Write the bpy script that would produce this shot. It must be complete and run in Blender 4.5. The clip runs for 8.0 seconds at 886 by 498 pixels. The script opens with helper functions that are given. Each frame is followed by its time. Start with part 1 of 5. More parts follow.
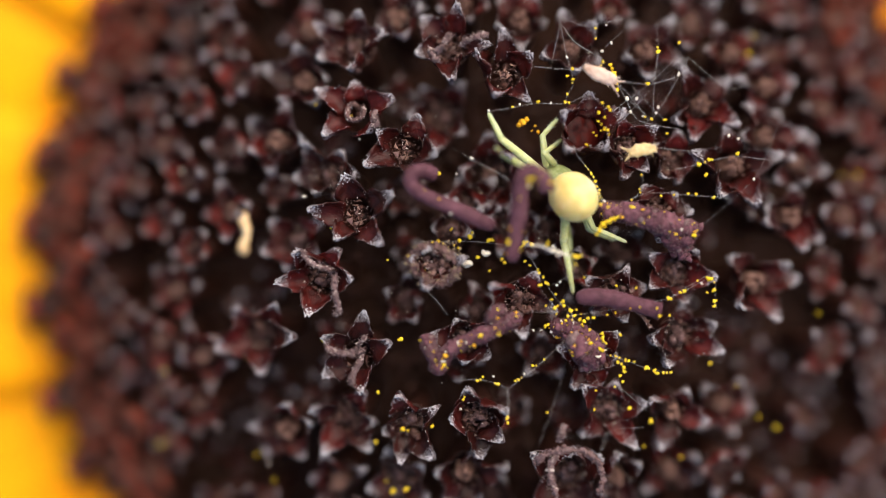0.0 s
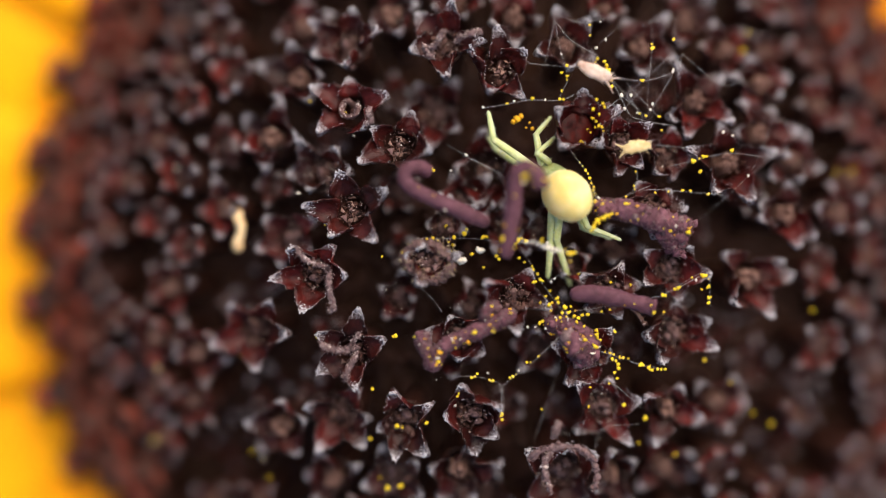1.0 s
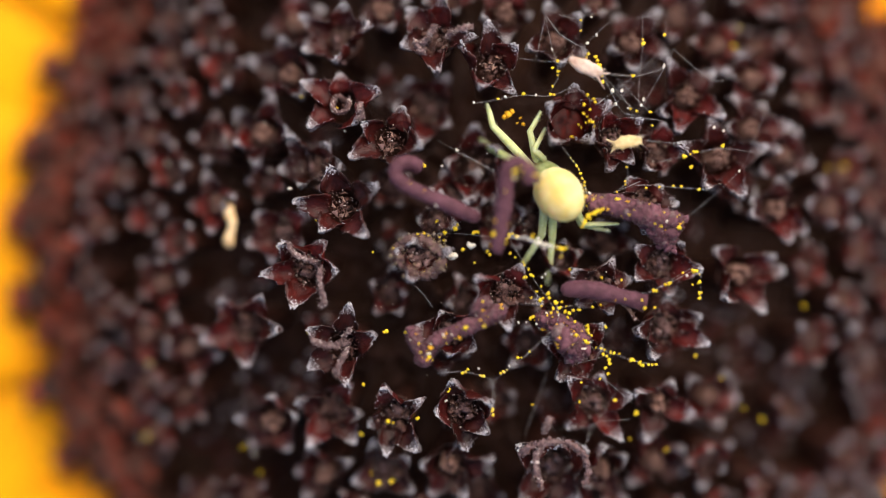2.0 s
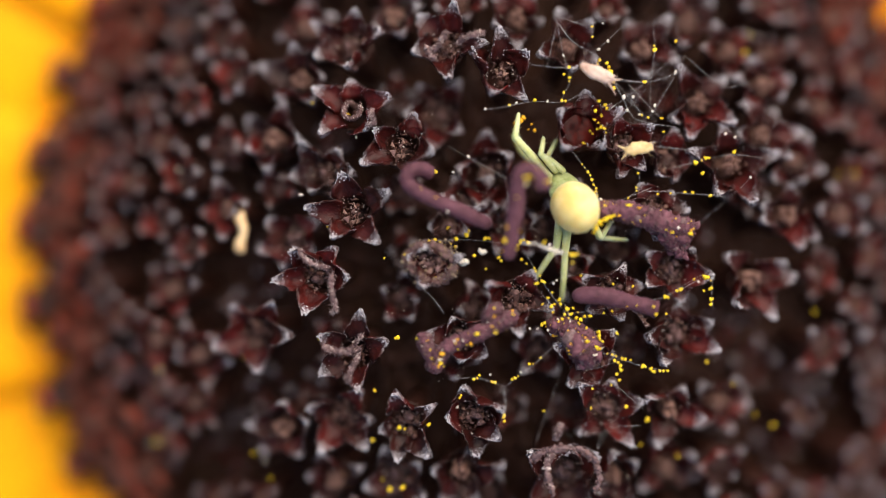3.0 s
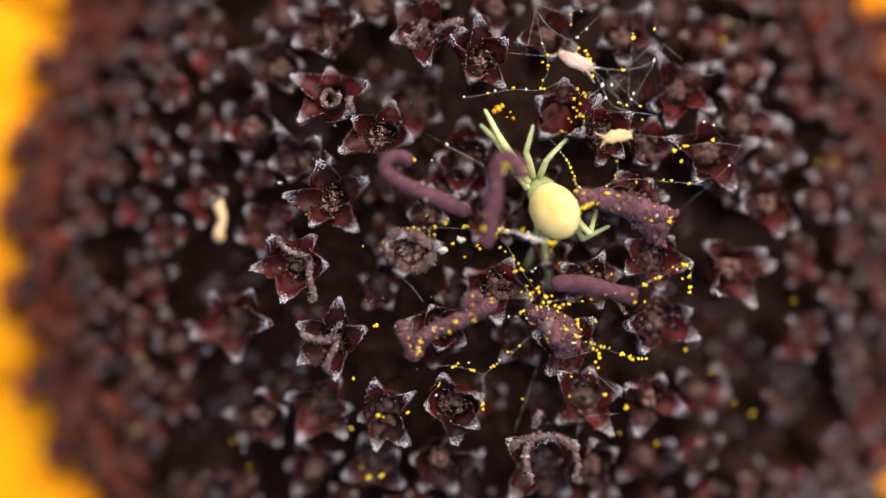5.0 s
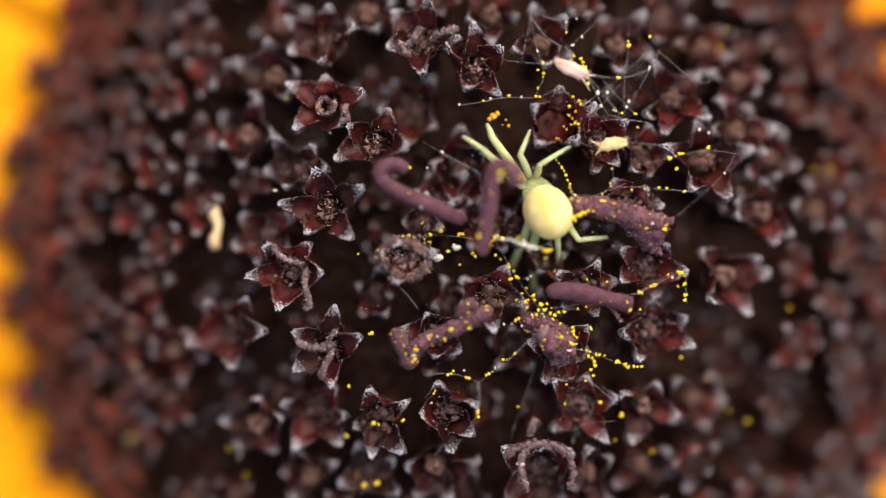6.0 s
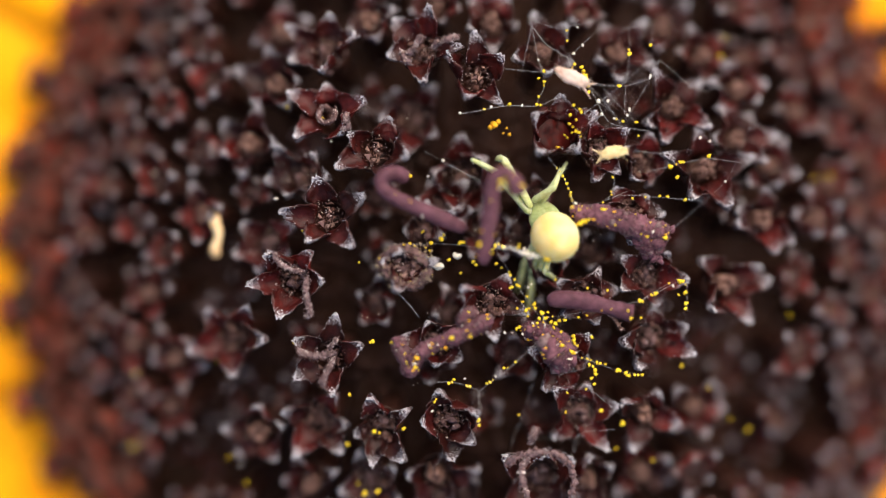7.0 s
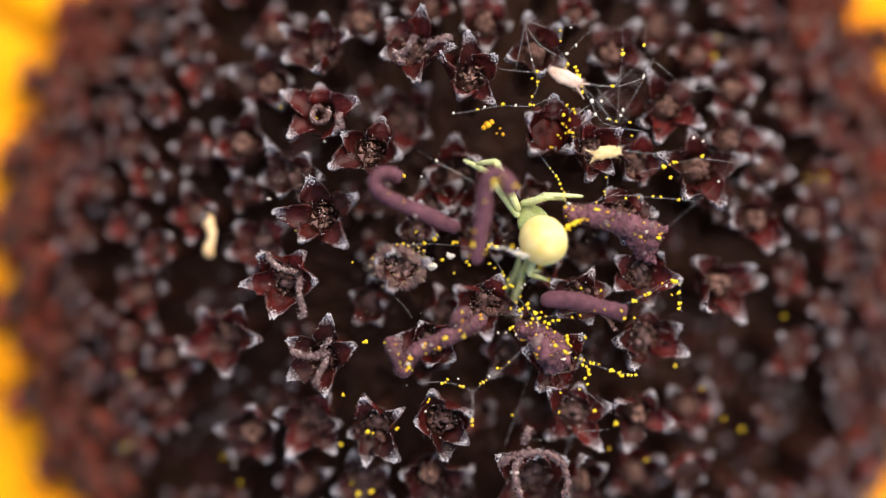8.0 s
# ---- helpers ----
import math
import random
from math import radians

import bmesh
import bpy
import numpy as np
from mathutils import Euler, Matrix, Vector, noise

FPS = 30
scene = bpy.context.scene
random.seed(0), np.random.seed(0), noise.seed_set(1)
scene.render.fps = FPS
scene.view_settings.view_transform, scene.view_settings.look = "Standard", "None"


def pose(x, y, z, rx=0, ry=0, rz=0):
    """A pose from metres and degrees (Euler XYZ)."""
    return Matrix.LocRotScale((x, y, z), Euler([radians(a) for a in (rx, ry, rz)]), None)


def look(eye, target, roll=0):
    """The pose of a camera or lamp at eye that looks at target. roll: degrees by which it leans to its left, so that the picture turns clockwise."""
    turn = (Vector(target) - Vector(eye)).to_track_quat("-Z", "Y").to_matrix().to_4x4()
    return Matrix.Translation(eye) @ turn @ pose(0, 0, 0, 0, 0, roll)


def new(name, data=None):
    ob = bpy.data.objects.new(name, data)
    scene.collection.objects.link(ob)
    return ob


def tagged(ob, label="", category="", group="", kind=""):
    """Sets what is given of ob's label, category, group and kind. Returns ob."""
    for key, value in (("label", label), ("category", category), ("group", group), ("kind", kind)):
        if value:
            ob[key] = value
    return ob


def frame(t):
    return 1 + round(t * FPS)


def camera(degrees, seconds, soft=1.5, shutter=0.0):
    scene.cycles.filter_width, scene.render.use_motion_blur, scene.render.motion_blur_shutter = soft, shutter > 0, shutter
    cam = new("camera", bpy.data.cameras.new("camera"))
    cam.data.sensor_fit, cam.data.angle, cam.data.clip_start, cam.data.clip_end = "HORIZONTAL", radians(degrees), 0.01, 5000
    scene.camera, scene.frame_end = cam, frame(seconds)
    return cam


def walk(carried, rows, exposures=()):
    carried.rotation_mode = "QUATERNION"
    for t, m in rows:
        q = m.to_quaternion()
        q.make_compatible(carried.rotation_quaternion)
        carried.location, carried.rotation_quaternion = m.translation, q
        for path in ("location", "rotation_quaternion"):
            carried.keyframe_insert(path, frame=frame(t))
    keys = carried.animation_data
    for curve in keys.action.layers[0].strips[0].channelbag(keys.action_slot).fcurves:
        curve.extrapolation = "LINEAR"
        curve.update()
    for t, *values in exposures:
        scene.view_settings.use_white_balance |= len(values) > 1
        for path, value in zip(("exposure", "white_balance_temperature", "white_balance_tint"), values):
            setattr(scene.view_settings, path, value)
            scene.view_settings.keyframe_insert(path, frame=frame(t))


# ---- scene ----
# A black-centred yellow daisy seen from above; a pale spiderling works on silk among the disc florets.
MM = 0.001
TOP = 4.1            # height of the crown of the disc over the ray petals, mm
REACH = 74.6         # lens to crown, mm
STEP = 0.01          # one plan unit, mm

cam = camera(12.0, 8.0, soft=0.95)
cam.data.dof.use_dof = True
cam.data.dof.focus_distance = (REACH + 0.12) * MM
cam.data.dof.aperture_fstop = 15.0

# seconds, drift of the flower against the lens in plan units (right, down)
DRIFT = [
    (0.0, 0, 0), (0.5, -5.3, -1.6), (1.0, -10, -5.8), (1.2, -14, -6.5), (1.5, -14.4, -8.2), (1.7, -19.8, -11.5),
    (2.2, -28, -15), (2.8, -32, -19.4), (2.9, -18.7, -8), (3.0, -6, -3), (3.1, -23.5, -0.5), (3.2, -50.5, 4), (3.3, -32.5, -17.5), (3.4, -13.5, -20.5),
    (3.5, -29, -11), (3.6, -50, -6), (3.7, -50, -1.5), (3.8, -25, -16.5), (3.9, -20, -29.5), (4.0, -45.2, -18.6), (4.1, -49, -18), (4.2, -25.6, -23),
    (4.7, -40, -24), (5.3, -46, -24.5), (5.4, -47.3, -16), (5.5, -42.8, -10), (5.6, -46, -21), (5.7, -47, -15), (5.8, -39.3, -6.5), (6.0, -52, -10.7),
    (6.2, -55, -12.7), (6.3, -48, -7), (6.5, -53.4, 0.8), (6.7, -53.4, -4), (7.0, -50.6, 4.2), (7.2, -63, 2), (7.5, -53.5, 4.3), (7.7, -56.5, 10), (7.9, -65, 5.5), (8.0, -62.3, 4.4),
]
walk(cam, [(t, pose(-dx * STEP * MM, dy * STEP * MM, (TOP + REACH) * MM)) for t, dx, dy in DRIFT],
     exposures=[(0.0, 0.33), (3.5, 0.35), (5.5, 0.41), (7.0, 0.48), (8.0, 0.56)])

# ---- light ----
world = bpy.data.worlds.new("sky")
scene.world = world
world.use_nodes = True
wn = world.node_tree.nodes
sky = wn.new("ShaderNodeTexSky")
sky.sky_type = "NISHITA"
sky.sun_disc = False
sky.sun_elevation, sky.sun_rotation = radians(52), radians(30)
wn["Background"].inputs["Strength"].default_value = 0.15
world.node_tree.links.new(sky.outputs["Color"], wn["Background"].inputs["Color"])
sun = new("sun", bpy.data.lights.new("sun", "SUN"))
sun.data.energy, sun.data.angle, sun.data.color = 4.6, radians(72), (1.0, 0.885, 0.72)
sun.matrix_world = look((0.24, 0.41, 0.60), (0, 0, 0))


# ---- materials ----
def material(name, rough=0.5, metal=0.0, gloss=0.5):
    m = bpy.data.materials.new(name)
    m.use_nodes = True
    b = m.node_tree.nodes["Principled BSDF"]
    b.inputs["Roughness"].default_value = rough
    b.inputs["Metallic"].default_value = metal
    b.inputs["Specular IOR Level"].default_value = gloss
    return m, m.node_tree.nodes, m.node_tree.links, b


def ramp(nodes, stops):
    r = nodes.new("ShaderNodeValToRGB")
    while len(r.color_ramp.elements) < len(stops):
        r.color_ramp.elements.new(0.5)
    for e, (p, c) in zip(r.color_ramp.elements, stops):
        e.position, e.color = p, (*c, 1)
    return r


def noise_node(nodes, links, scale, detail=3, coords="Object"):
    tc = nodes.new("ShaderNodeTexCoord")
    n = nodes.new("ShaderNodeTexNoise")
    n.inputs["Scale"].default_value, n.inputs["Detail"].default_value = scale, detail
    links.new(tc.outputs[coords], n.inputs["Vector"])
    return n


def bump(nodes, links, b, height, distance, strength=0.6):
    bp = nodes.new("ShaderNodeBump")
    bp.inputs["Distance"].default_value, bp.inputs["Strength"].default_value = distance, strength
    links.new(height, bp.inputs["Height"])
    links.new(bp.outputs["Normal"], b.inputs["Normal"])


def mottled(name, dark, light, grain, rough, relief=0.01, patch=None, sss=0.0, gloss=0.3):
    """Two-scale mottling: grain and patch are sizes in mm."""
    m, nodes, links, b = material(name, rough, 0.0, gloss)
    fine = noise_node(nodes, links, 1 / (grain * MM), 4)
    wide = noise_node(nodes, links, 1 / ((patch or grain * 6) * MM), 2)
    mix = nodes.new("ShaderNodeMath")
    mix.operation = "MULTIPLY_ADD"
    mix.inputs[1].default_value = 0.5
    half = nodes.new("ShaderNodeMath")
    half.operation = "MULTIPLY"
    half.inputs[1].default_value = 0.5
    links.new(wide.outputs["Fac"], half.inputs[0])
    links.new(fine.outputs["Fac"], mix.inputs[0])
    links.new(half.outputs[0], mix.inputs[2])
    r = ramp(nodes, [(0.36, dark), (0.64, light)])
    links.new(mix.outputs[0], r.inputs["Fac"])
    links.new(r.outputs["Color"], b.inputs["Base Color"])
    bump(nodes, links, b, fine.outputs["Fac"], relief * MM)
    if sss:
        b.inputs["Subsurface Weight"].default_value = min(1.0, sss)
        b.inputs["Subsurface Radius"].default_value = (1.0, 0.8, 0.4)
        b.inputs["Subsurface Scale"].default_value = (0.55 if sss > 0.7 else 0.25) * MM
    return m


def lobe_material(name, dark, mid, red, bloom, gloss=0.35):
    """Glossy corolla lobe, redder in some florets, with a pale granular bloom at the tip."""
    m, nodes, links, b = material(name, 0.42, 0.0, gloss * 0.55)
    tc = nodes.new("ShaderNodeTexCoord")
    sep = nodes.new("ShaderNodeSeparateXYZ")
    links.new(tc.outputs["Object"], sep.inputs[0])
    along = nodes.new("ShaderNodeMapRange")
    along.inputs["From Min"].default_value, along.inputs["From Max"].default_value = 0.25 * MM, 0.385 * MM
    along.inputs["To Max"].default_value = 1.1
    links.new(sep.outputs["Y"], along.inputs["Value"])
    info = nodes.new("ShaderNodeObjectInfo")
    wide = noise_node(nodes, links, 1 / (0.07 * MM), 5)
    spread = nodes.new("ShaderNodeMapRange")
    spread.inputs["From Min"].default_value, spread.inputs["From Max"].default_value = 0.32, 0.54
    links.new(wide.outputs["Fac"], spread.inputs["Value"])
    cover = nodes.new("ShaderNodeMath")
    cover.operation = "MULTIPLY"
    cover.use_clamp = True
    links.new(along.outputs["Result"], cover.inputs[0])
    links.new(spread.outputs["Result"], cover.inputs[1])
    cells = nodes.new("ShaderNodeTexVoronoi")
    cells.inputs["Scale"].default_value = 1 / (0.034 * MM)
    grainwise = nodes.new("ShaderNodeMapping")
    grainwise.inputs["Scale"].default_value = (1.25, 0.55, 1.0)
    links.new(tc.outputs["Object"], grainwise.inputs["Vector"])
    links.new(grainwise.outputs["Vector"], cells.inputs["Vector"])
    dot = nodes.new("ShaderNodeMapRange")
    dot.inputs["From Min"].default_value, dot.inputs["From Max"].default_value = 0.62, 0.20
    dot.inputs["To Min"].default_value, dot.inputs["To Max"].default_value = 0.26, 1.0
    links.new(cells.outputs["Distance"], dot.inputs["Value"])
    dotted = nodes.new("ShaderNodeMath")
    dotted.operation = "MULTIPLY"
    links.new(cover.outputs[0], dotted.inputs[0])
    links.new(dot.outputs["Result"], dotted.inputs[1])
    body = ramp(nodes, [(0.0, dark), (0.6, mid), (1.0, red)])
    links.new(info.outputs["Random"], body.inputs["Fac"])
    mix = nodes.new("ShaderNodeMix")
    mix.data_type = "RGBA"
    links.new(dotted.outputs[0], mix.inputs["Factor"])
    blotch = noise_node(nodes, links, 1 / (0.16 * MM), 4)
    patchy = ramp(nodes, [(0.34, (0.5, 0.5, 0.5)), (0.66, (1.6, 1.5, 1.5))])
    links.new(blotch.outputs["Fac"], patchy.inputs["Fac"])
    worn = nodes.new("ShaderNodeMix")
    worn.data_type = "RGBA"
    worn.blend_type = "MULTIPLY"
    worn.inputs["Factor"].default_value = 1.0
    links.new(body.outputs["Color"], worn.inputs["A"])
    links.new(patchy.outputs["Color"], worn.inputs["B"])
    links.new(worn.outputs["Result"], mix.inputs["A"])
    mix.inputs["B"].default_value = (*bloom, 1)
    links.new(mix.outputs["Result"], b.inputs["Base Color"])
    bump(nodes, links, b, dot.outputs["Result"], 0.012 * MM, 0.4)
    return m


def petal_material():
    m, nodes, links, b = material("ray_petal", 0.6, 0.0, 0.12)
    tc = nodes.new("ShaderNodeTexCoord")
    mp = nodes.new("ShaderNodeMapping")
    mp.inputs["Scale"].default_value = (1 / (0.35 * MM), 1 / (6 * MM), 1 / (2 * MM))
    links.new(tc.outputs["Object"], mp.inputs["Vector"])
    n = nodes.new("ShaderNodeTexNoise")
    n.inputs["Scale"].default_value = 1.0
    links.new(mp.outputs["Vector"], n.inputs["Vector"])
    r = ramp(nodes, [(0.3, (0.92, 0.335, 0.0005)), (0.7, (0.96, 0.405, 0.001))])
    links.new(n.outputs["Fac"], r.inputs["Fac"])
    sep = nodes.new("ShaderNodeSeparateXYZ")
    links.new(tc.outputs["Object"], sep.inputs[0])
    claw = nodes.new("ShaderNodeMapRange")
    claw.inputs["From Min"].default_value, claw.inputs["From Max"].default_value = 1.2 * MM, 2.9 * MM
    links.new(sep.outputs["Y"], claw.inputs["Value"])
    mix = nodes.new("ShaderNodeMix")
    mix.data_type = "RGBA"
    links.new(claw.outputs["Result"], mix.inputs["Factor"])
    mix.inputs["A"].default_value = (0.88, 0.22, 0.001, 1)
    links.new(r.outputs["Color"], mix.inputs["B"])
    links.new(mix.outputs["Result"], b.inputs["Base Color"])
    bump(nodes, links, b, n.outputs["Fac"], 0.05 * MM)
    b.inputs["Subsurface Weight"].default_value = 0.15
    b.inputs["Subsurface Radius"].default_value = (1.0, 0.6, 0.1)
    b.inputs["Subsurface Scale"].default_value = 0.2 * MM
    return m


LOBE = lobe_material("corolla_lobe", (0.017, 0.0038, 0.0028), (0.036, 0.0050, 0.0038), (0.060, 0.0056, 0.0046), (0.41, 0.372, 0.402))
LOBE_RIM = lobe_material("young_corolla_lobe", (0.034, 0.0086, 0.0066), (0.060, 0.0114, 0.0084), (0.104, 0.0112, 0.0088), (0.275, 0.24, 0.235), 0.2)
# redder-brown outermost lobes; warm bounce off the petals is mixed into their colour
LOBE_EDGE = lobe_material("bounce_lit_outer_lobe", (0.066, 0.018, 0.011), (0.125, 0.026, 0.015), (0.175, 0.025, 0.013), (0.14, 0.070, 0.052), 0.2)
RED_FACE = mottled("red_lobe_face", (0.016, 0.0026, 0.0022), (0.056, 0.0060, 0.0042), 0.10, 0.45, 0.008, 0.3, gloss=0.12)
PAPILLA = mottled("papilla", (0.30, 0.265, 0.29), (0.58, 0.54, 0.57), 0.04, 0.25, 0.004, gloss=0.8)
PAPILLA_RIM = mottled("dull_papilla", (0.19, 0.162, 0.166), (0.40, 0.352, 0.358), 0.04, 0.4, 0.004, gloss=0.5)
PETAL = petal_material()
TUBE = mottled("corolla_tube", (0.015, 0.0052, 0.0034), (0.036, 0.0110, 0.0068), 0.06, 0.5, 0.01, gloss=0.2)
CORE = mottled("receptacle_skin", (0.019, 0.0100, 0.0066), (0.040, 0.0175, 0.0112), 0.12, 0.9, 0.03, 0.8, gloss=0.05)
DRY = mottled("withered_anther", (0.026, 0.009, 0.007), (0.13, 0.055, 0.042), 0.05, 0.6, 0.02)
PINKISH = mottled("pale_crumb", (0.34, 0.24, 0.22), (0.62, 0.50, 0.46), 0.04, 0.35, 0.004, gloss=0.6)
COLUMN = mottled("anther_column", (0.062, 0.026, 0.019), (0.27, 0.145, 0.112), 0.08, 0.6, 0.02)
FOLD = mottled("folded_anther", (0.07, 0.030, 0.023), (0.36, 0.205, 0.160), 0.09, 0.45, 0.01, gloss=0.5)
CRUST = mottled("crusty_style", (0.036, 0.016, 0.017), (0.23, 0.135, 0.135), 0.04, 0.55, 0.03, gloss=0.5)
MAUVE = mottled("mauve_style", (0.060, 0.018, 0.026), (0.138, 0.051, 0.071), 0.028, 0.7, 0.03, 0.16, sss=0.1)
DUSTY = mottled("dusty_mauve_style", (0.042, 0.013, 0.019), (0.185, 0.072, 0.092), 0.05, 0.75, 0.03)
PINK_HUSK = mottled("pink_husk", (0.40, 0.23, 0.17), (0.68, 0.51, 0.42), 0.08, 0.6, 0.02, sss=0.2)
DULL = mottled("dusty_floret_mouth", (0.044, 0.020, 0.020), (0.21, 0.118, 0.110), 0.05, 0.8, 0.03)
HUSK = mottled("pale_husk", (0.54, 0.35, 0.14), (0.80, 0.62, 0.33), 0.08, 0.6, 0.01, sss=0.2)
TAWNY_HUSK = mottled("tawny_husk", (0.56, 0.31, 0.14), (0.78, 0.56, 0.32), 0.12, 0.6, 0.02, 0.35, sss=0.2)
POLLEN = mottled("pollen", (0.84, 0.50, 0.008), (0.93, 0.70, 0.035), 0.03, 0.6, 0.01)
AMBER = mottled("amber_pollen", (0.75, 0.33, 0.01), (0.86, 0.47, 0.02), 0.03, 0.6, 0.01)
TAN = mottled("tan_crumb", (0.10, 0.065, 0.045), (0.34, 0.25, 0.16), 0.03, 0.6, 0.01)
CREAM = mottled("cream_grain", (0.62, 0.52, 0.42), (0.85, 0.78, 0.66), 0.03, 0.5, 0.01)
BELLY = mottled("spider_abdomen", (0.65, 0.46, 0.14), (0.765, 0.65, 0.33), 0.035, 0.7, 0.03, 0.30, sss=0.8, gloss=0.05)
SHELL = mottled("spider_carapace", (0.26, 0.31, 0.10), (0.46, 0.49, 0.23), 0.06, 0.4, 0.006, sss=0.4)
LEG = mottled("spider_leg", (0.42, 0.45, 0.18), (0.62, 0.63, 0.34), 0.05, 0.4, 0.006, sss=0.7)
SILK, _n, _l, _b = material("silk", 0.25)
_b.inputs["Base Color"].default_value = (0.85, 0.82, 0.82, 1)
_b.inputs["Alpha"].default_value = 0.38


BAND = mottled("silk_band", (0.55, 0.50, 0.45), (0.80, 0.77, 0.72), 0.03, 0.4, 0.006)


# ---- building helpers ----
def at(u, v, h=0.0):
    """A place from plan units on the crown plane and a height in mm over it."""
    k = STEP * MM * (REACH - h) / REACH
    return Vector(((u - 784) * k, (441 - v) * k, (TOP + h) * MM))


def mesh_of(name, bm, mat, smooth=True):
    me = bpy.data.meshes.new(name)
    bm.normal_update()
    bm.to_mesh(me)
    bm.free()
    me.materials.append(mat)
    if smooth:
        me.polygons.foreach_set("use_smooth", [True] * len(me.polygons))
    return me


def part(name, bm, mat, parent, label=""):
    me = bm if isinstance(bm, bpy.types.Mesh) else mesh_of(name, bm, mat)
    ob = new(name, me)
    ob.parent = parent
    if label:
        ob["label"] = label
    return ob


def skin(bm, rings, cap=True, closed=True):
    """Join rings of points into a skin."""
    vs = [[bm.verts.new(p) for p in ring] for ring in rings]
    n = len(vs[0])
    for a, b in zip(vs, vs[1:]):
        for i in range(n if closed else n - 1):
            j = (i + 1) % n
            bm.faces.new((a[i], a[j], b[j], b[i]))
    if cap and closed:
        bm.faces.new(vs[0][::-1])
        bm.faces.new(vs[-1])
    return vs


def spline(points, steps):
    """Smooth path through points (Catmull-Rom)."""
    pts = [points[0] * 2 - points[1], *points, points[-1] * 2 - points[-2]]
    out = []
    for i in range(1, len(pts) - 2):
        a, b, c, d = pts[i - 1:i + 3]
        for k in range(steps):
            t = k / steps
            out.append(0.5 * (2 * b + (c - a) * t + (2 * a - 5 * b + 4 * c - d) * t * t + (3 * b - a - 3 * c + d) * t ** 3))
    out.append(points[-1])
    return out


def tube(bm, path, radius, sides=8, rough=0.0, seed=0):
    """A tube along a path; radius(s) for s from 0 to 1, in metres."""
    rnd = random.Random(seed)
    side = Vector((0.3, 0.2, 1)).normalized()
    rings = []
    n = len(path)
    for i, p in enumerate(path):
        d = (path[min(i + 1, n - 1)] - path[max(i - 1, 0)]).normalized()
        a = d.cross(side)
        if a.length < 0.05:
            a = d.cross(Vector((1, 0.1, 0)))
        a.normalize()
        b = d.cross(a)
        r = radius(i / (n - 1))
        ring = []
        for k in range(sides):
            w = 2 * math.pi * k / sides
            q = r * (1 + rough * rnd.uniform(-1, 1))
            ring.append(p + (a * math.cos(w) + b * math.sin(w)) * q)
        rings.append(ring)
    skin(bm, rings)
    return bm


def round_end(r, k=0.12):
    """Radius law of a tube with rounded ends."""
    def law(s):
        e = min(s, 1 - s) / k
        return r * (1 if e >= 1 else max(0.15, math.sqrt(max(0.0, 1 - (1 - e) ** 2))))
    return law


def lump(bm, centre, size, seed, level=1, rough=0.25):
    """A small uneven grain."""
    rnd = random.Random(seed)
    made = bmesh.ops.create_icosphere(bm, subdivisions=level, radius=1)["verts"]
    turn = Euler([rnd.uniform(0, 6.28) for _ in range(3)]).to_matrix()
    stretch = Vector([rnd.uniform(1 - rough, 1 + rough) for _ in range(3)])
    for vert in made:
        c = vert.co * (1 + rough * 0.5 * rnd.uniform(-1, 1))
        vert.co = centre + turn @ Vector((c.x * stretch.x, c.y * stretch.y, c.z * stretch.z)) * size


def grain(bm, centre, size, rnd, slot=0):
    """A tiny eight-faced grain, for papillae, crumbs and glint specks."""
    turn = Euler((rnd.uniform(0, 6.28), rnd.uniform(0, 6.28), 0)).to_matrix()
    v = [bm.verts.new(centre + turn @ Vector(c) * (size * rnd.uniform(0.75, 1.3))) for c in ((1, 0, 0), (-1, 0, 0), (0, 1, 0), (0, -1, 0), (0, 0, 1), (0, 0, -1))]
    for a, b, c in ((0, 2, 4), (2, 1, 4), (1, 3, 4), (3, 0, 4), (2, 0, 5), (1, 2, 5), (3, 1, 5), (0, 3, 5)):
        bm.faces.new((v[a], v[b], v[c])).material_index = slot


def shard(bm, root, d, length, width, slot=0):
    """A thin pointed splinter or hair."""
    a = d.orthogonal().normalized() * width
    b = d.cross(a)
    v = [bm.verts.new(q) for q in (root + a, root - 0.5 * a + 0.87 * b, root - 0.5 * a - 0.87 * b, root + d * length)]
    for f in ((0, 1, 3), (1, 2, 3), (2, 0, 3)):
        bm.faces.new([v[k] for k in f]).material_index = slot


# ---- the flower head ----
flower = tagged(new("flower_head"), "dark maroon flower disc with bright yellow ray petals", "flower")
AXIS = Vector((1.04 * MM, -0.10 * MM, 0))
flower.location = AXIS
R_DISC, H_DISC = 8.60, 3.25       # floret tips, mm


def dome(theta):
    """Radius, height and outward slope of the tips' surface, theta from the crown."""
    s = math.sin(theta)
    return R_DISC * s, TOP - H_DISC * s ** 1.95, 0.45 * theta + 0.55 * math.atan(2.2 * H_DISC / R_DISC * s ** 1.1)


bm = bmesh.new()
rings = []
for i in range(20):
    th = radians(3 + 88 * i / 19)
    r, z, _ = dome(th)
    k = 0.80 + 0.09 * (th / 1.57)
    rings.append([Vector((r * k * math.cos(a), r * k * math.sin(a), z - 1.9 + 1.4 * (th / 1.57))) * MM for a in [2 * math.pi * j / 48 for j in range(48)]])
skin(bm, rings)
part("receptacle", bm, CORE, flower, "black-brown domed receptacle")


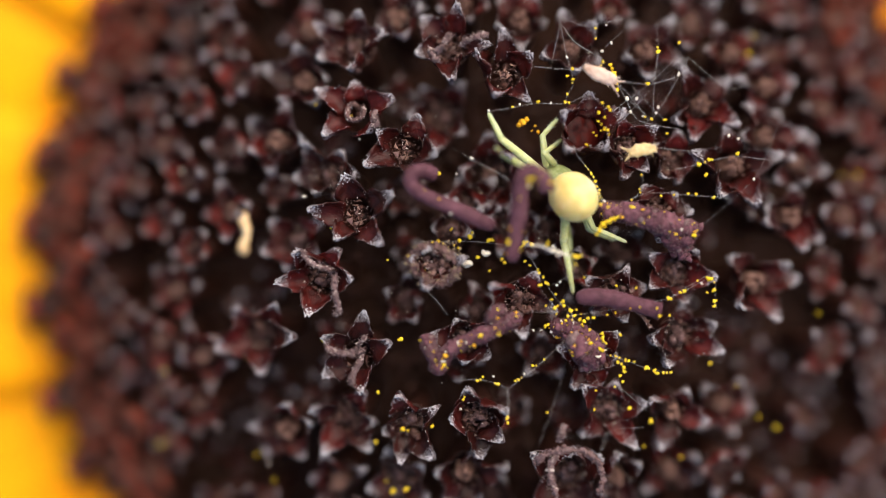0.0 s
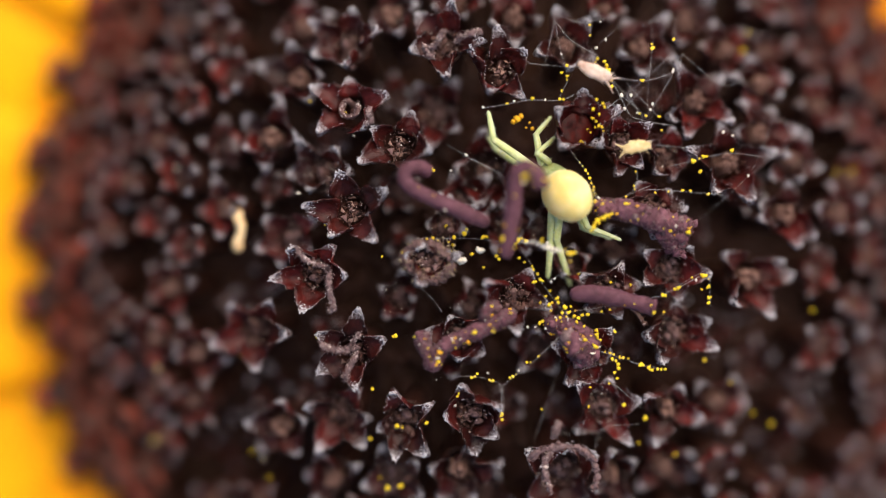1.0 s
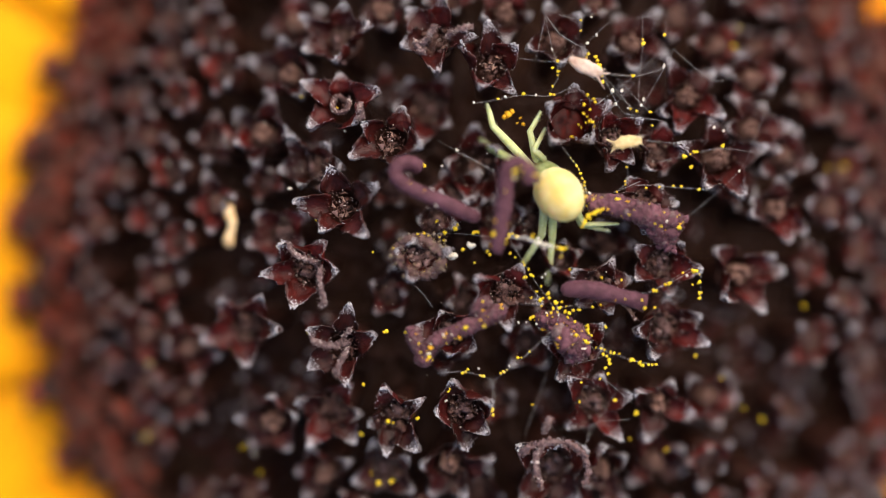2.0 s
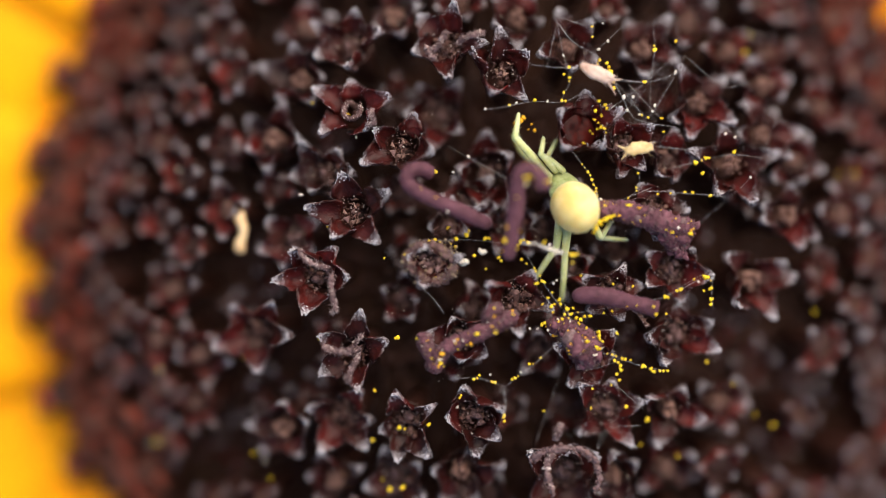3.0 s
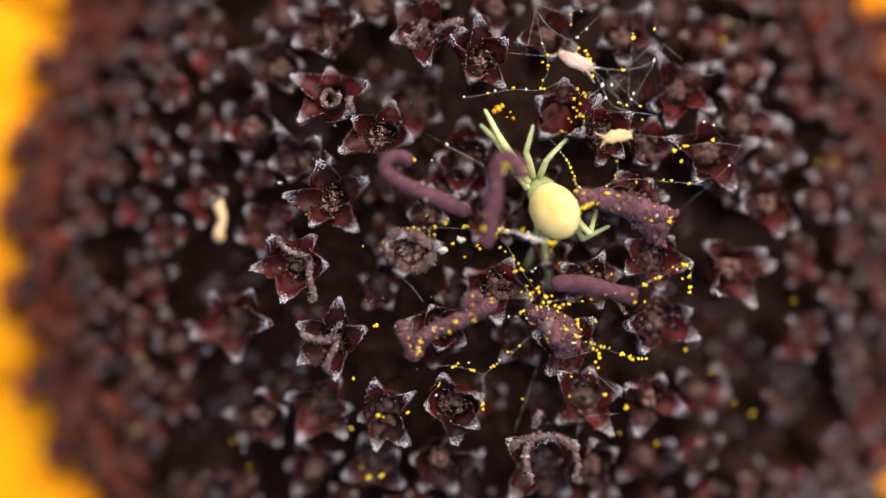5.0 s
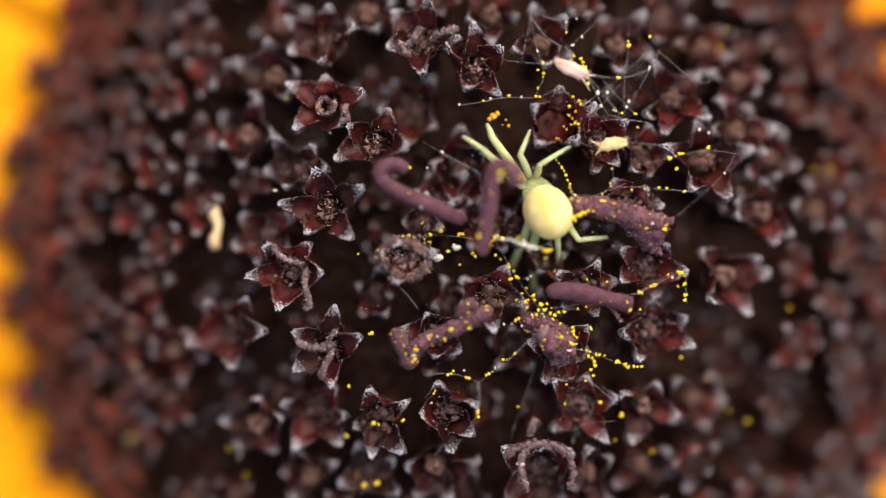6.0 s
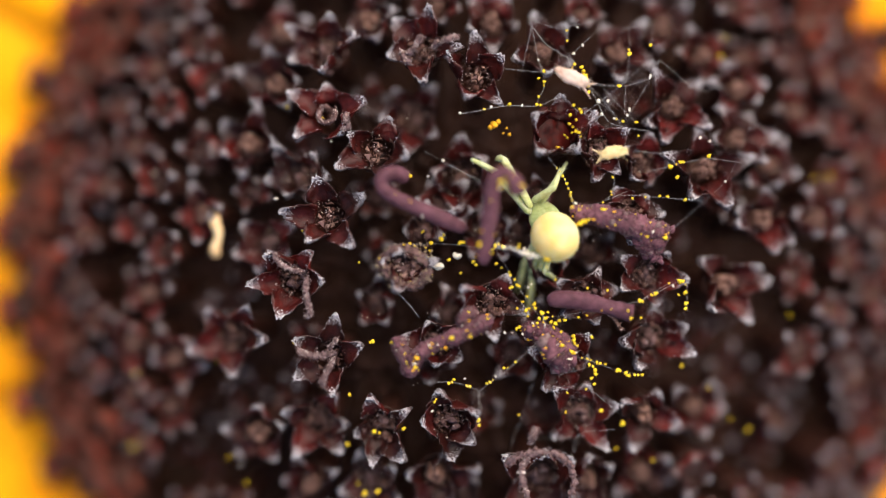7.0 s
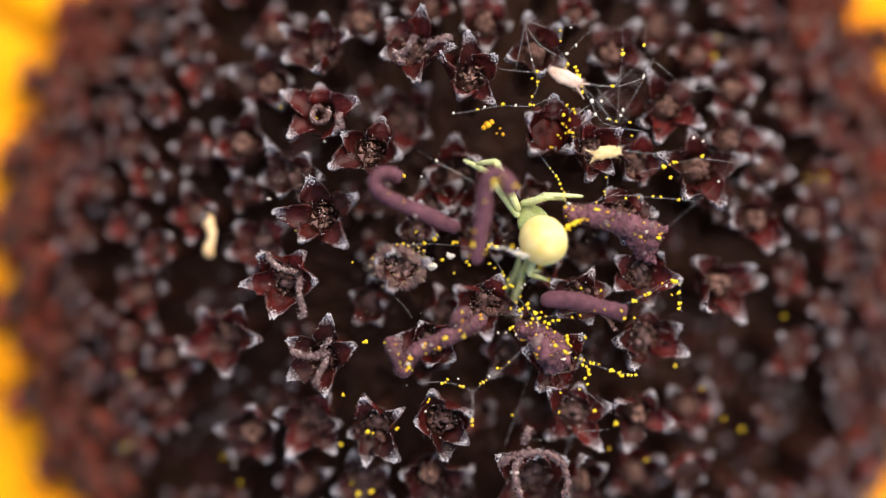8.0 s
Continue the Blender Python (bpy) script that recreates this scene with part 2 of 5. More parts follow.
def petal_mesh(width, length, droop, seed):
    rnd = random.Random(seed)
    rows, cols = 16, 13
    top, low = [], []
    for i in range(rows):
        s = i / (rows - 1)
        w = width * (0.42 + 1.0 * math.sin(min(s * 1.35 + 0.12, 2.2)) ** 0.8) * (1 if s < 0.85 else math.sqrt(max(0.02, 1 - ((s - 0.85) / 0.16) ** 2)))
        a, b = [], []
        for j in range(cols):
            c = 2 * j / (cols - 1) - 1
            z = 0.05 * math.cos(c * 9.4) * (0.4 + s) - 0.06 * c * c - droop * s * s * length * 0.2 + 0.05 * rnd.uniform(-1, 1)
            p = Vector((w / 2 * c, s * length, z))
            a.append(p * MM)
            b.append((p - Vector((0, 0, 0.14))) * MM)
        top.append(a)
        low.append(b)
    bm = bmesh.new()
    skin(bm, [a + b[::-1] for a, b in zip(top, low)])
    return bm


petal_meshes = [mesh_of("petal", petal_mesh(6.4 + 0.4 * k, 24 + k, 0.8 + 0.2 * k, k), PETAL) for k in range(3)]
for i in range(16):
    ob = part("petal", petal_meshes[i % 3], PETAL, flower, "bright yellow ray petal")
    a = 2 * math.pi * (i + 0.0) / 16
    layer = i % 2
    m = Matrix.Rotation(a, 4, "Z") @ pose(0, 6.2 * MM, (0.20 - 0.22 * layer) * MM, 2.0 - 2 * layer, 0, 0)
    ob.matrix_local = m


def lobe_mesh(length, width, curl, seed, skin_mat):
    """One corolla lobe, hinged at the origin, pointing along y: a cupped blade with a thick hooded tip beset with pale papillae."""
    rnd = random.Random(seed)
    rows, cols = 10, 7
    rings = []
    for i in range(rows):
        s = i / (rows - 1)
        w = width * max(0.22, (1 - s ** 2.2) ** 0.82) * (0.84 + 0.28 * math.sin(math.pi * min(1, s * 1.6)))
        y = length * (s - 0.10 * s ** 6)
        z = 0.05 * s - curl * s * s + 0.02 * math.sin(5 * s + seed)
        top, low = [], []
        for j in range(cols):
            c = 2 * j / (cols - 1) - 1
            lift = 0.19 * abs(c) ** 2.0 * (0.35 + 0.65 * math.sin(math.pi * min(1, s * 1.15))) * (w / width) + 0.038 * rnd.uniform(-1, 1)
            lift += 0.035 * max(0.0, s - 0.55) * (1 - c * c)
            p = Vector((w / 2 * c * (1 - 0.24 * c * c), y + 0.03 * rnd.uniform(-1, 1), z + lift))
            top.append(p * MM)
            low.append((p - Vector((0, 0.03 * s, 0.035 + 0.085 * s ** 1.5 * (1 - 0.5 * c * c)))) * MM)
        rings.append(top + low[::-1])
    bm = bmesh.new()
    skin(bm, rings)
    for k in range(330):
        i = max(2, min(rows - 1, int(rows * (1 - abs(rnd.gauss(0, 0.17))))))
        j = rnd.randrange(2 * cols) if rnd.random() < 0.15 else rnd.randrange(1, cols - 1)
        p = rings[i][j].lerp(rings[i - 1][j], rnd.random()).lerp(rings[i][max(0, j - 1)], rnd.random())
        grain(bm, p, rnd.choice((0.004, 0.005, 0.006, 0.008, 0.011)) * MM, rnd, 1)
    for k in range(44):      # dotted margins
        i = max(1, int(rows * rnd.random() ** 0.6))
        e = 0 if rnd.random() < 0.5 else cols - 1
        p = rings[i][e].lerp(rings[i - 1][e], rnd.random()) + Vector((rnd.gauss(0, 0.012), rnd.gauss(0, 0.012), rnd.uniform(-0.01, 0.012))) * MM
        grain(bm, p, rnd.choice((0.003, 0.004, 0.005, 0.008)) * MM, rnd, 1)
    me = mesh_of("lobe", bm, skin_mat)
    me.materials.append(PAPILLA if skin_mat is LOBE else PAPILLA_RIM if skin_mat is LOBE_RIM else COLUMN)
    return me


LOBE_SHAPES = [(0.46, 0.60, 0.04), (0.43, 0.64, 0.12), (0.48, 0.57, -0.04), (0.45, 0.56, 0.16), (0.42, 0.62, -0.10)]
lobe_meshes = [lobe_mesh(*p, k + 1, LOBE) for k, p in enumerate(LOBE_SHAPES)]
edge_lobe_meshes = [lobe_mesh(*p, k + 21, LOBE_EDGE) for k, p in enumerate(LOBE_SHAPES)]
rim_lobe_meshes = [lobe_mesh(*p, k + 11, LOBE_RIM) for k, p in enumerate(LOBE_SHAPES)]


def tube_mesh(seed):
    rnd = random.Random(seed)
    rings = []
    prof = [(0.16, -1.5), (0.2, -1.1), (0.26, -0.7), (0.33, -0.35), (0.36, -0.16), (0.355, -0.08), (0.325, -0.08), (0.29, -0.25), (0.22, -0.5), (0.12, -0.6)]
    n = 15
    wob = [1 + 0.07 * rnd.uniform(-1, 1) for _ in range(n)]
    for r, z in prof:
        rings.append([Vector((r * wob[j] * math.cos(2 * math.pi * j / n), r * wob[j] * math.sin(2 * math.pi * j / n), z + 0.03 * math.cos(2 * math.pi * j / 3))) * MM for j in range(n)])
    bm = bmesh.new()
    skin(bm, rings)
    return mesh_of("floret", bm, TUBE)


tube_meshes = [tube_mesh(k) for k in range(4)]


def anther_mesh(kind, seed):
    """Withered stamens and style left in a floret's throat."""
    rnd = random.Random(seed)
    bm = bmesh.new()
    for k in range(10):       # dark crumbs in the throat
        lump(bm, Vector((rnd.gauss(0, 0.13), rnd.gauss(0, 0.13), rnd.uniform(-0.42, -0.12))) * MM, rnd.uniform(0.02, 0.07) * MM, seed * 13 + k, 1, 0.5)
    if kind == 0:             # small folded triangular scales, scattered and tilted
        for k in range(9):
            a, r0 = rnd.uniform(0, 6.28), rnd.uniform(0.02, 0.24)
            c = Vector((r0 * math.cos(a), r0 * math.sin(a), rnd.uniform(-0.10, 0.08)))
            turn = Euler((rnd.gauss(0, 0.6), rnd.gauss(0, 0.6), rnd.uniform(0, 6.28))).to_matrix()
            q = rnd.uniform(0.045, 0.105)
            b1, b2, tip, ridge = [c + turn @ (Vector(w) * q) for w in ((-0.7, -0.4, 0), (0.7, -0.5, 0), (0.1, 0.9, 0.1), (0.05, -0.1, 0.45))]
            vs = [bm.verts.new(p * MM) for p in (b1, b2, tip, ridge)]
            slot = rnd.choice((1, 2, 2, 3))
            for f in ((0, 3, 2), (3, 1, 2), (0, 1, 3), (1, 0, 2)):
                bm.faces.new([vs[q] for q in f]).material_index = slot
        for k in range(110):
            w, r = rnd.uniform(0, 6.28), rnd.uniform(0.0, 0.34)
            grain(bm, Vector((r * math.cos(w), r * math.sin(w), rnd.uniform(-0.15, 0.05))) * MM, rnd.uniform(0.006, 0.016) * MM, rnd, rnd.choice((0, 0, 2, 2, 4)))
        for k in range(26):
            c = Vector((rnd.gauss(0, 0.15), rnd.gauss(0, 0.15), rnd.uniform(-0.2, 0.0)))
            d = Vector((rnd.gauss(0, 1), rnd.gauss(0, 1), rnd.uniform(-0.2, 0.6))).normalized()
            shard(bm, c * MM, d, rnd.uniform(0.05, 0.14) * MM, rnd.uniform(0.008, 0.02) * MM, rnd.choice((0, 0, 2, 3)))
    elif kind == 1:           # two thick crusty arms
        before = len(bm.faces)
        for k in range(2):
            a = k * 2.4 + rnd.uniform(-0.4, 0.4)
            d = Vector((math.cos(a), math.sin(a), 0))
            side = Vector((-d.y, d.x, 0))
            pts = [Vector((0, 0, -0.35)), d * 0.05, d * 0.2 + Vector((0, 0, 0.15)) + side * 0.06, d * 0.36 + Vector((0, 0, 0.2)) + side * 0.02, d * 0.48 + Vector((0, 0, 0.12)) - side * rnd.uniform(0.02, 0.12)]
            path = [p * MM for p in spline(pts, 4)]
            tube(bm, path, round_end(0.046 * MM, 0.1), 8, 0.4, seed + k)
            for n in range(170):
                p = path[rnd.randrange(3, len(path))] + Vector((rnd.gauss(0, 1), rnd.gauss(0, 1), rnd.gauss(0, 1))).normalized() * 0.052 * MM
                grain(bm, p, rnd.uniform(0.008, 0.020) * MM, rnd, 4 if rnd.random() < 0.35 else 2)
        bm.faces.ensure_lookup_table()
        for f in bm.faces[before:]:
            f.material_index = max(2, f.material_index)
    elif kind == 2:           # curled ring
        before = len(bm.faces)
        pts = [Vector((0.16 * math.cos(w), 0.16 * math.sin(w), 0.04 + 0.02 * w)) for w in [0.3 + 4.9 * i / 9 for i in range(10)]]
        path = [p * MM for p in spline([Vector((0.12, -0.02, -0.4)), *pts], 3)]
        tube(bm, path, round_end(0.042 * MM, 0.06), 8, 0.5, seed)
        for n in range(260):
            p = path[rnd.randrange(3, len(path))] + Vector((rnd.gauss(0, 1), rnd.gauss(0, 1), rnd.gauss(0, 1))).normalized() * 0.05 * MM
            grain(bm, p, rnd.uniform(0.008, 0.020) * MM, rnd, 4 if rnd.random() < 0.3 else 2)
        bm.faces.ensure_lookup_table()
        for f in bm.faces[before:]:
            f.material_index = max(2, f.material_index)
    elif kind == 4:           # standing brown anther column
        before = len(bm.faces)
        for k in range(5):
            a = 2 * math.pi * k / 5
            q = Vector((0.09 * math.cos(a), 0.09 * math.sin(a), 0))
            top = rnd.uniform(0.05, 0.28)
            tube(bm, [p * MM for p in spline([q * 1.3 + Vector((0, 0, -0.4)), q + Vector((0, 0, -0.1)), q * 1.25 + Vector((rnd.uniform(-0.05, 0.05), rnd.uniform(-0.05, 0.05), top))], 3)], round_end(0.075 * MM, 0.15), 7, 0.15, seed + k)
        for k in range(30):
            grain(bm, Vector((rnd.gauss(0, 0.10), rnd.gauss(0, 0.10), rnd.uniform(0.0, 0.25))) * MM, rnd.uniform(0.015, 0.03) * MM, rnd)
        bm.faces.ensure_lookup_table()
        for f in bm.faces[before:]:
            f.material_index = 3
    else:                     # crumbled plug
        for k in range(13):
            w, r = rnd.uniform(0, 6.28), abs(rnd.gauss(0.17, 0.08))
            before = len(bm.faces)
            lump(bm, Vector((r * math.cos(w), r * math.sin(w), rnd.uniform(-0.22, 0.02))) * MM, rnd.uniform(0.03, 0.075) * MM, seed * 19 + k, 1, 0.7)
            bm.faces.ensure_lookup_table()
            slot = rnd.choice((0, 2, 2, 3))
            for f in bm.faces[before:]:
                f.material_index = slot
        for k in range(46):
            c = Vector((rnd.gauss(0, 0.15), rnd.gauss(0, 0.15), rnd.uniform(-0.25, 0.0)))
            d = Vector((rnd.gauss(0, 1), rnd.gauss(0, 1), rnd.uniform(-0.1, 0.9))).normalized()
            shard(bm, c * MM, d, rnd.uniform(0.05, 0.15) * MM, rnd.uniform(0.010, 0.030) * MM, rnd.choice((0, 0, 1, 2, 2, 3)))
        for k in range(210):
            w, r = rnd.uniform(0, 6.28), 0.36 * rnd.random() ** 0.6
            grain(bm, Vector((r * math.cos(w), r * math.sin(w), rnd.uniform(-0.2, 0.06))) * MM, rnd.uniform(0.006, 0.019) * MM, rnd, rnd.choice((0, 0, 1, 2, 2, 4)))
    me = mesh_of("withered_stamen", bm, DRY, kind != 0)
    me.materials.append(FOLD)
    me.materials.append(DULL)
    me.materials.append(COLUMN)
    me.materials.append(PINKISH)
    return me


anther_meshes = [[anther_mesh(k, 7 * k + s) for s in range(3)] for k in range(5)]


def dome_frame(x, y, h=0.0):
    """A floret's frame at plan place x, y (mm from the axis): on the dome, axis along its slope, h mm proud."""
    r = math.hypot(x, y)
    th = math.asin(min(0.999, r / R_DISC))
    _, z, slope = dome(th)
    a = math.atan2(y, x)
    base = Matrix.Translation(Vector((x, y, z)) * MM)
    return base @ Matrix.Rotation(a, 4, "Z") @ Matrix.Rotation(slope, 4, "Y") @ Matrix.Rotation(-a, 4, "Z") @ Matrix.Translation((0, 0, h * MM))


def floret(m, size, turn, spread, kind, rnd, lobes=5, young=0.0, edge=False):
    """spread: degrees by which the lobes lie open (90: flat)."""
    k = rnd.randrange(4)
    ob = part("floret", tube_meshes[k], TUBE, flower)
    ob.matrix_local = m @ Matrix.Rotation(turn, 4, "Z") @ Matrix.Scale(size, 4)
    for i in range(lobes):
        a = 2 * math.pi * (i + 0.13 * rnd.uniform(-1, 1)) / lobes
        lb = part("lobe", (edge_lobe_meshes if edge else rim_lobe_meshes if rnd.random() < young else lobe_meshes)[rnd.randrange(5)], LOBE, ob)
        up = 90 - spread + rnd.gauss(0, 14)
        s = rnd.uniform(0.85, 1.12)
        lb.matrix_local = Matrix.Rotation(a, 4, "Z") @ pose(0, 0.30 * MM, -0.05 * MM, up, rnd.gauss(0, 14), rnd.gauss(0, 9)) @ Matrix.Diagonal((s * rnd.uniform(0.85, 1.2), s * rnd.uniform(0.8, 1.12), s, 1))
    if kind is not None:
        st = part("withered_stamen", rnd.choice(anther_meshes[kind]), DRY, ob)
        st.matrix_local = Matrix.Rotation(rnd.uniform(0, 6.28), 4, "Z")
    return ob


def plan(u, v, sink=0.0):
    """Place on the dome (mm from the axis) under a plan place."""
    h = 0.0
    for _ in range(4):
        p = at(u, v, h) - AXIS
        x, y = p.x / MM, p.y / MM
        h = dome(math.asin(min(0.999, math.hypot(x, y) / R_DISC)))[1] - TOP - sink
    return x, y


def crown_floret(u, v, h, kind, tips, size=1.0, wilt=0.0):
    """An open floret of the crown at a plan place, h mm proud of the dome; tips: the plan places its lobes point to. wilt: how far the lobes stand up."""
    x, y = plan(u, v)
    placed.append((x, y))
    m = dome_frame(x, y, h) @ Matrix.Scale(size, 4)
    k = rnd.randrange(4)
    ob = part("floret", tube_meshes[k], TUBE, flower)
    ob.matrix_local = m
    for tu, tv in tips:
        q, w = plan(tu, tv)
        local = m.inverted() @ dome_frame(q, w, h + 0.12).translation / MM
        far = math.hypot(local.x, local.y)
        hinge = min(0.27, 0.45 * far)
        up = rnd.uniform(14, 50) + wilt
        stretch = min(1.55, max(0.62, (far - hinge) / math.cos(radians(up)) / 0.45))
        lb = part("lobe", rnd.choice(lobe_meshes), LOBE, ob)
        lb.matrix_local = Matrix.Rotation(math.atan2(local.y, local.x) - math.pi / 2, 4, "Z") @ pose(0, hinge * MM, -0.06 * MM, up, rnd.gauss(0, 15), rnd.gauss(0, 5)) @ Matrix.Diagonal((rnd.uniform(0.92, 1.15), stretch, rnd.uniform(0.9, 1.1), 1))
    if kind is not None:
        st = part("withered_stamen", rnd.choice(anther_meshes[kind]), DRY, ob)
        st.matrix_local = Matrix.Rotation(rnd.uniform(0, 6.28), 4, "Z")


placed = []
rnd = random.Random(11)
# sharp florets round the spider
crown_floret(630, 90, 0.12, 3, ((580, 40), (645, 24), (692, 76), (640, 144), (566, 115)))
crown_floret(798, 90, 0.18, 3, ((750, 34), (823, 26), (866, 92), (798, 163), (736, 104)))
crown_floret(892, 138, 0.16, 0, ((882, 54), (948, 102), (934, 186), (855, 200), (826, 124)))
crown_floret(636, 205, 0.16, 2, ((562, 170), (632, 150), (707, 183), (668, 246), (580, 252)))
crown_floret(718, 266, 0.16, 0, ((736, 202), (792, 292), (738, 322), (648, 302), (668, 232)))
crown_floret(636, 380, 0.18, 0, ((548, 364), (620, 302), (714, 355), (692, 432), (604, 440)))
crown_floret(575, 490, 0.18, 3, ((546, 416), (500, 490), (556, 568), (645, 492), (612, 442)))
crown_floret(637, 624, 0.18, 0, ((578, 586), (650, 542), (698, 598), (656, 708), (576, 658)))
crown_floret(772, 466, 0.10, 0, ((724, 456), (764, 428), (820, 462), (792, 500), (744, 498)), 0.96, 30)
crown_floret(728, 748, 0.08, 3, ((714, 688), (778, 728), (768, 804), (706, 812), (676, 756)))
crown_floret(846, 736, 0.14, 3, ((824, 674), (900, 690), (890, 768), (840, 804), (788, 734)), 1.05)
crown_floret(1000, 838, 0.02, 3, ((912, 784), (997, 758), (1078, 812), (1046, 902), (942, 904)), 1.25)
crown_floret(1034, 235, 0.10, None, ((1046, 166), (1104, 222), (1078, 282), (986, 294), (976, 202)), 1.08, 12)
crown_floret(918, 530, 0.04, 3, ((872, 488), (952, 480), (986, 552), (924, 598), (858, 550)), 0.9)
bm = bmesh.new()      # the bare floret's smooth red lobe, folded over its throat
bmesh.ops.create_uvsphere(bm, u_segments=24, v_segments=14, radius=1)
for vert in bm.verts:
    c = vert.co
    vert.co = Vector((c.x * 0.36 * (1 - 0.28 * c.y), c.y * 0.47, c.z * 0.09 - 0.05 * noise.noise(c * 2.1))) * MM
fold = part("folded_lobe", bm, RED_FACE, flower, "smooth dark red lobe folded over the throat")
fold.matrix_local = dome_frame(*plan(1026, 228), -0.06) @ pose(0, 0, 0, 14, 12, 24)
# florets a little lower, going soft
crown_floret(1052, 636, -0.06, 3, ((1102, 582), (1096, 628), (1060, 692), (1010, 690), (988, 612)), 0.92)
crown_floret(820, 608, -0.22, 3, ((756, 600), (800, 558), (870, 636), (820, 656), (884, 560)), 0.95)
crown_floret(792, 402, -0.55, 3, ((762, 396), (824, 408), (862, 360), (800, 350)), 0.9)
crown_floret(1090, 520, -0.12, 3, ((1038, 484), (1112, 478), (1150, 512), (1104, 576), (1048, 560)), 0.9)
crown_floret(1198, 482, -0.06, 3, ((1148, 516), (1274, 490), (1216, 542), (1148, 446), (1238, 436)), 0.95)
crown_floret(1206, 594, -0.08, 3, ((1148, 598), (1162, 648), (1268, 568), (1278, 624), (1212, 540)), 1.05)
crown_floret(1078, 728, -0.12, 3, ((1020, 668), (1022, 772), (1120, 798), (1148, 722), (1096, 676)), 1.0)
crown_floret(1192, 730, -0.08, 4, ((1168, 798), (1254, 746), (1222, 690), (1150, 684)), 0.95)
crown_floret(1010, 85, -0.10, 4, ((984, 18), (1050, 38), (1066, 104), (1020, 146), (950, 112)), 0.98)
crown_floret(1146, 86, -0.20, 4, ((1124, 28), (1204, 44), (1212, 108), (1156, 142), (1094, 110)), 1.0)
crown_floret(1238, 188, 0.04, 4, ((1194, 132), (1292, 150), (1294, 236), (1216, 258), (1180, 212)), 1.0)
crown_floret(1108, 264, 0.08, 3, ((1060, 272), (1086, 214), (1152, 218), (1148, 300), (1094, 320)), 0.9)
crown_floret(1190, 282, -0.04, 3, ((1150, 260), (1196, 232), (1236, 282), (1202, 326), (1158, 318)), 0.85)
crown_floret(1290, 298, 0.12, 4, ((1210, 276), (1266, 230), (1364, 286), (1334, 390), (1238, 380)), 1.12)
crown_floret(1165, 372, 0.02, 3, ((1094, 360), (1136, 326), (1196, 340), (1226, 384), (1160, 428)), 0.9)
crown_floret(1334, 500, -0.05, 4, ((1282, 550), (1366, 572), (1428, 508), (1392, 450), (1288, 452)), 1.05)
crown_floret(1390, 386, 0.10, 4, ((1396, 330), (1340, 398), (1402, 446), (1446, 404), (1344, 362)), 0.98)
crown_floret(1346, 246, 0.10, 4, ((1318, 188), (1374, 200), (1416, 240), (1386, 300), (1300, 240)), 0.95)
crown_floret(1352, 158, 0.02, 4, ((1300, 152), (1336, 110), (1404, 146), (1384, 196), (1320, 192)), 0.95)
crown_floret(1486, 384, 0.05, 4, ((1470, 336), (1520, 350), (1530, 416), (1478, 424), (1444, 370)), 0.98)
crown_floret(1410, 290, -0.06, 4, ((1372, 262), (1430, 246), (1466, 300), (1420, 340), (1366, 318)), 0.95)
crown_floret(532, 140, -0.20, 4, ((460, 110), (526, 76), (588, 128), (556, 188), (500, 192)), 0.98)
crown_floret(576, 308, -0.22, 3, ((508, 308), (548, 246), (606, 264), (630, 314), (552, 354)), 0.98)
crown_floret(510, 430, -0.36, 3, ((470, 386), (558, 390), (546, 452), (502, 482), (452, 446)), 0.98)
crown_floret(482, 246, -0.22, 4, ((500, 180), (546, 244), (472, 306), (432, 276), (430, 204)), 1.0)
crown_floret(456, 594, -0.10, 3, ((414, 540), (482, 520), (534, 590), (460, 662), (382, 608)), 1.05)
crown_floret(612, 742, -0.12, 3, ((552, 708), (566, 806), (650, 806), (662, 752), (640, 690)), 1.02)
crown_floret(504, 764, -0.16, 4, ((512, 700), (562, 744), (530, 818), (466, 814), (440, 750)), 1.0)
crown_floret(820, 842, -0.14, 4, ((764, 832), (836, 796), (902, 834), (850, 898), (780, 896)), 1.0)
crown_floret(704, 856, -0.18, 3, ((648, 872), (684, 800), (748, 824), (756, 888)), 0.98)
crown_floret(592, 862, -0.30, 4, ((576, 800), (646, 846), (540, 846), (556, 910)), 0.98)
crown_floret(1092, 852, -0.22, 4, ((1070, 790), (1146, 826), (1138, 896), (1052, 880)), 0.98)
crown_floret(1196, 850, -0.5, 4, ((1168, 790), (1246, 806), (1262, 872), (1150, 884)), 1.0)
crown_floret(1298, 730, -0.5, 4, ((1262, 690), (1330, 680), (1358, 740), (1310, 790), (1250, 770)), 1.0)
crown_floret(1232, 30, -0.34, 4, ((1200, -20), (1280, -10), (1286, 56), (1224, 84)), 1.0)
crown_floret(920, 30, -0.20, 4, ((884, -18), (950, -20), (968, 46), (918, 82), (868, 52)), 1.0)
crown_floret(700, 22, -0.26, 4, ((664, 44), (700, -30), (748, 6), (726, 66)), 1.0)
crown_floret(540, 44, -0.34, 4, ((484, 50), (536, -16), (586, 20), (566, 90)), 1.0)

# dim red florets lower down between the open ones
for u, v, size, turn, kind in ((866, 296, 112, 10, 0), (832, 352, 78, 30, 3), (915, 398, 82, 0, 3), (972, 408, 84, 50, 3), (770, 178, 95, 20, 3), (1120, 440, 80, 30, 3), (838, 560, 80, 12, 3), (800, 650, 80, 40, 3), (970, 640, 78, 0, 3), (700, 540, 80, 0, 3)):
    x, y = plan(u, v)
    placed.append((x, y))
    floret(dome_frame(x, y, -0.85), 1.08 * size / 100, radians(turn), rnd.uniform(30, 55), kind, rnd)


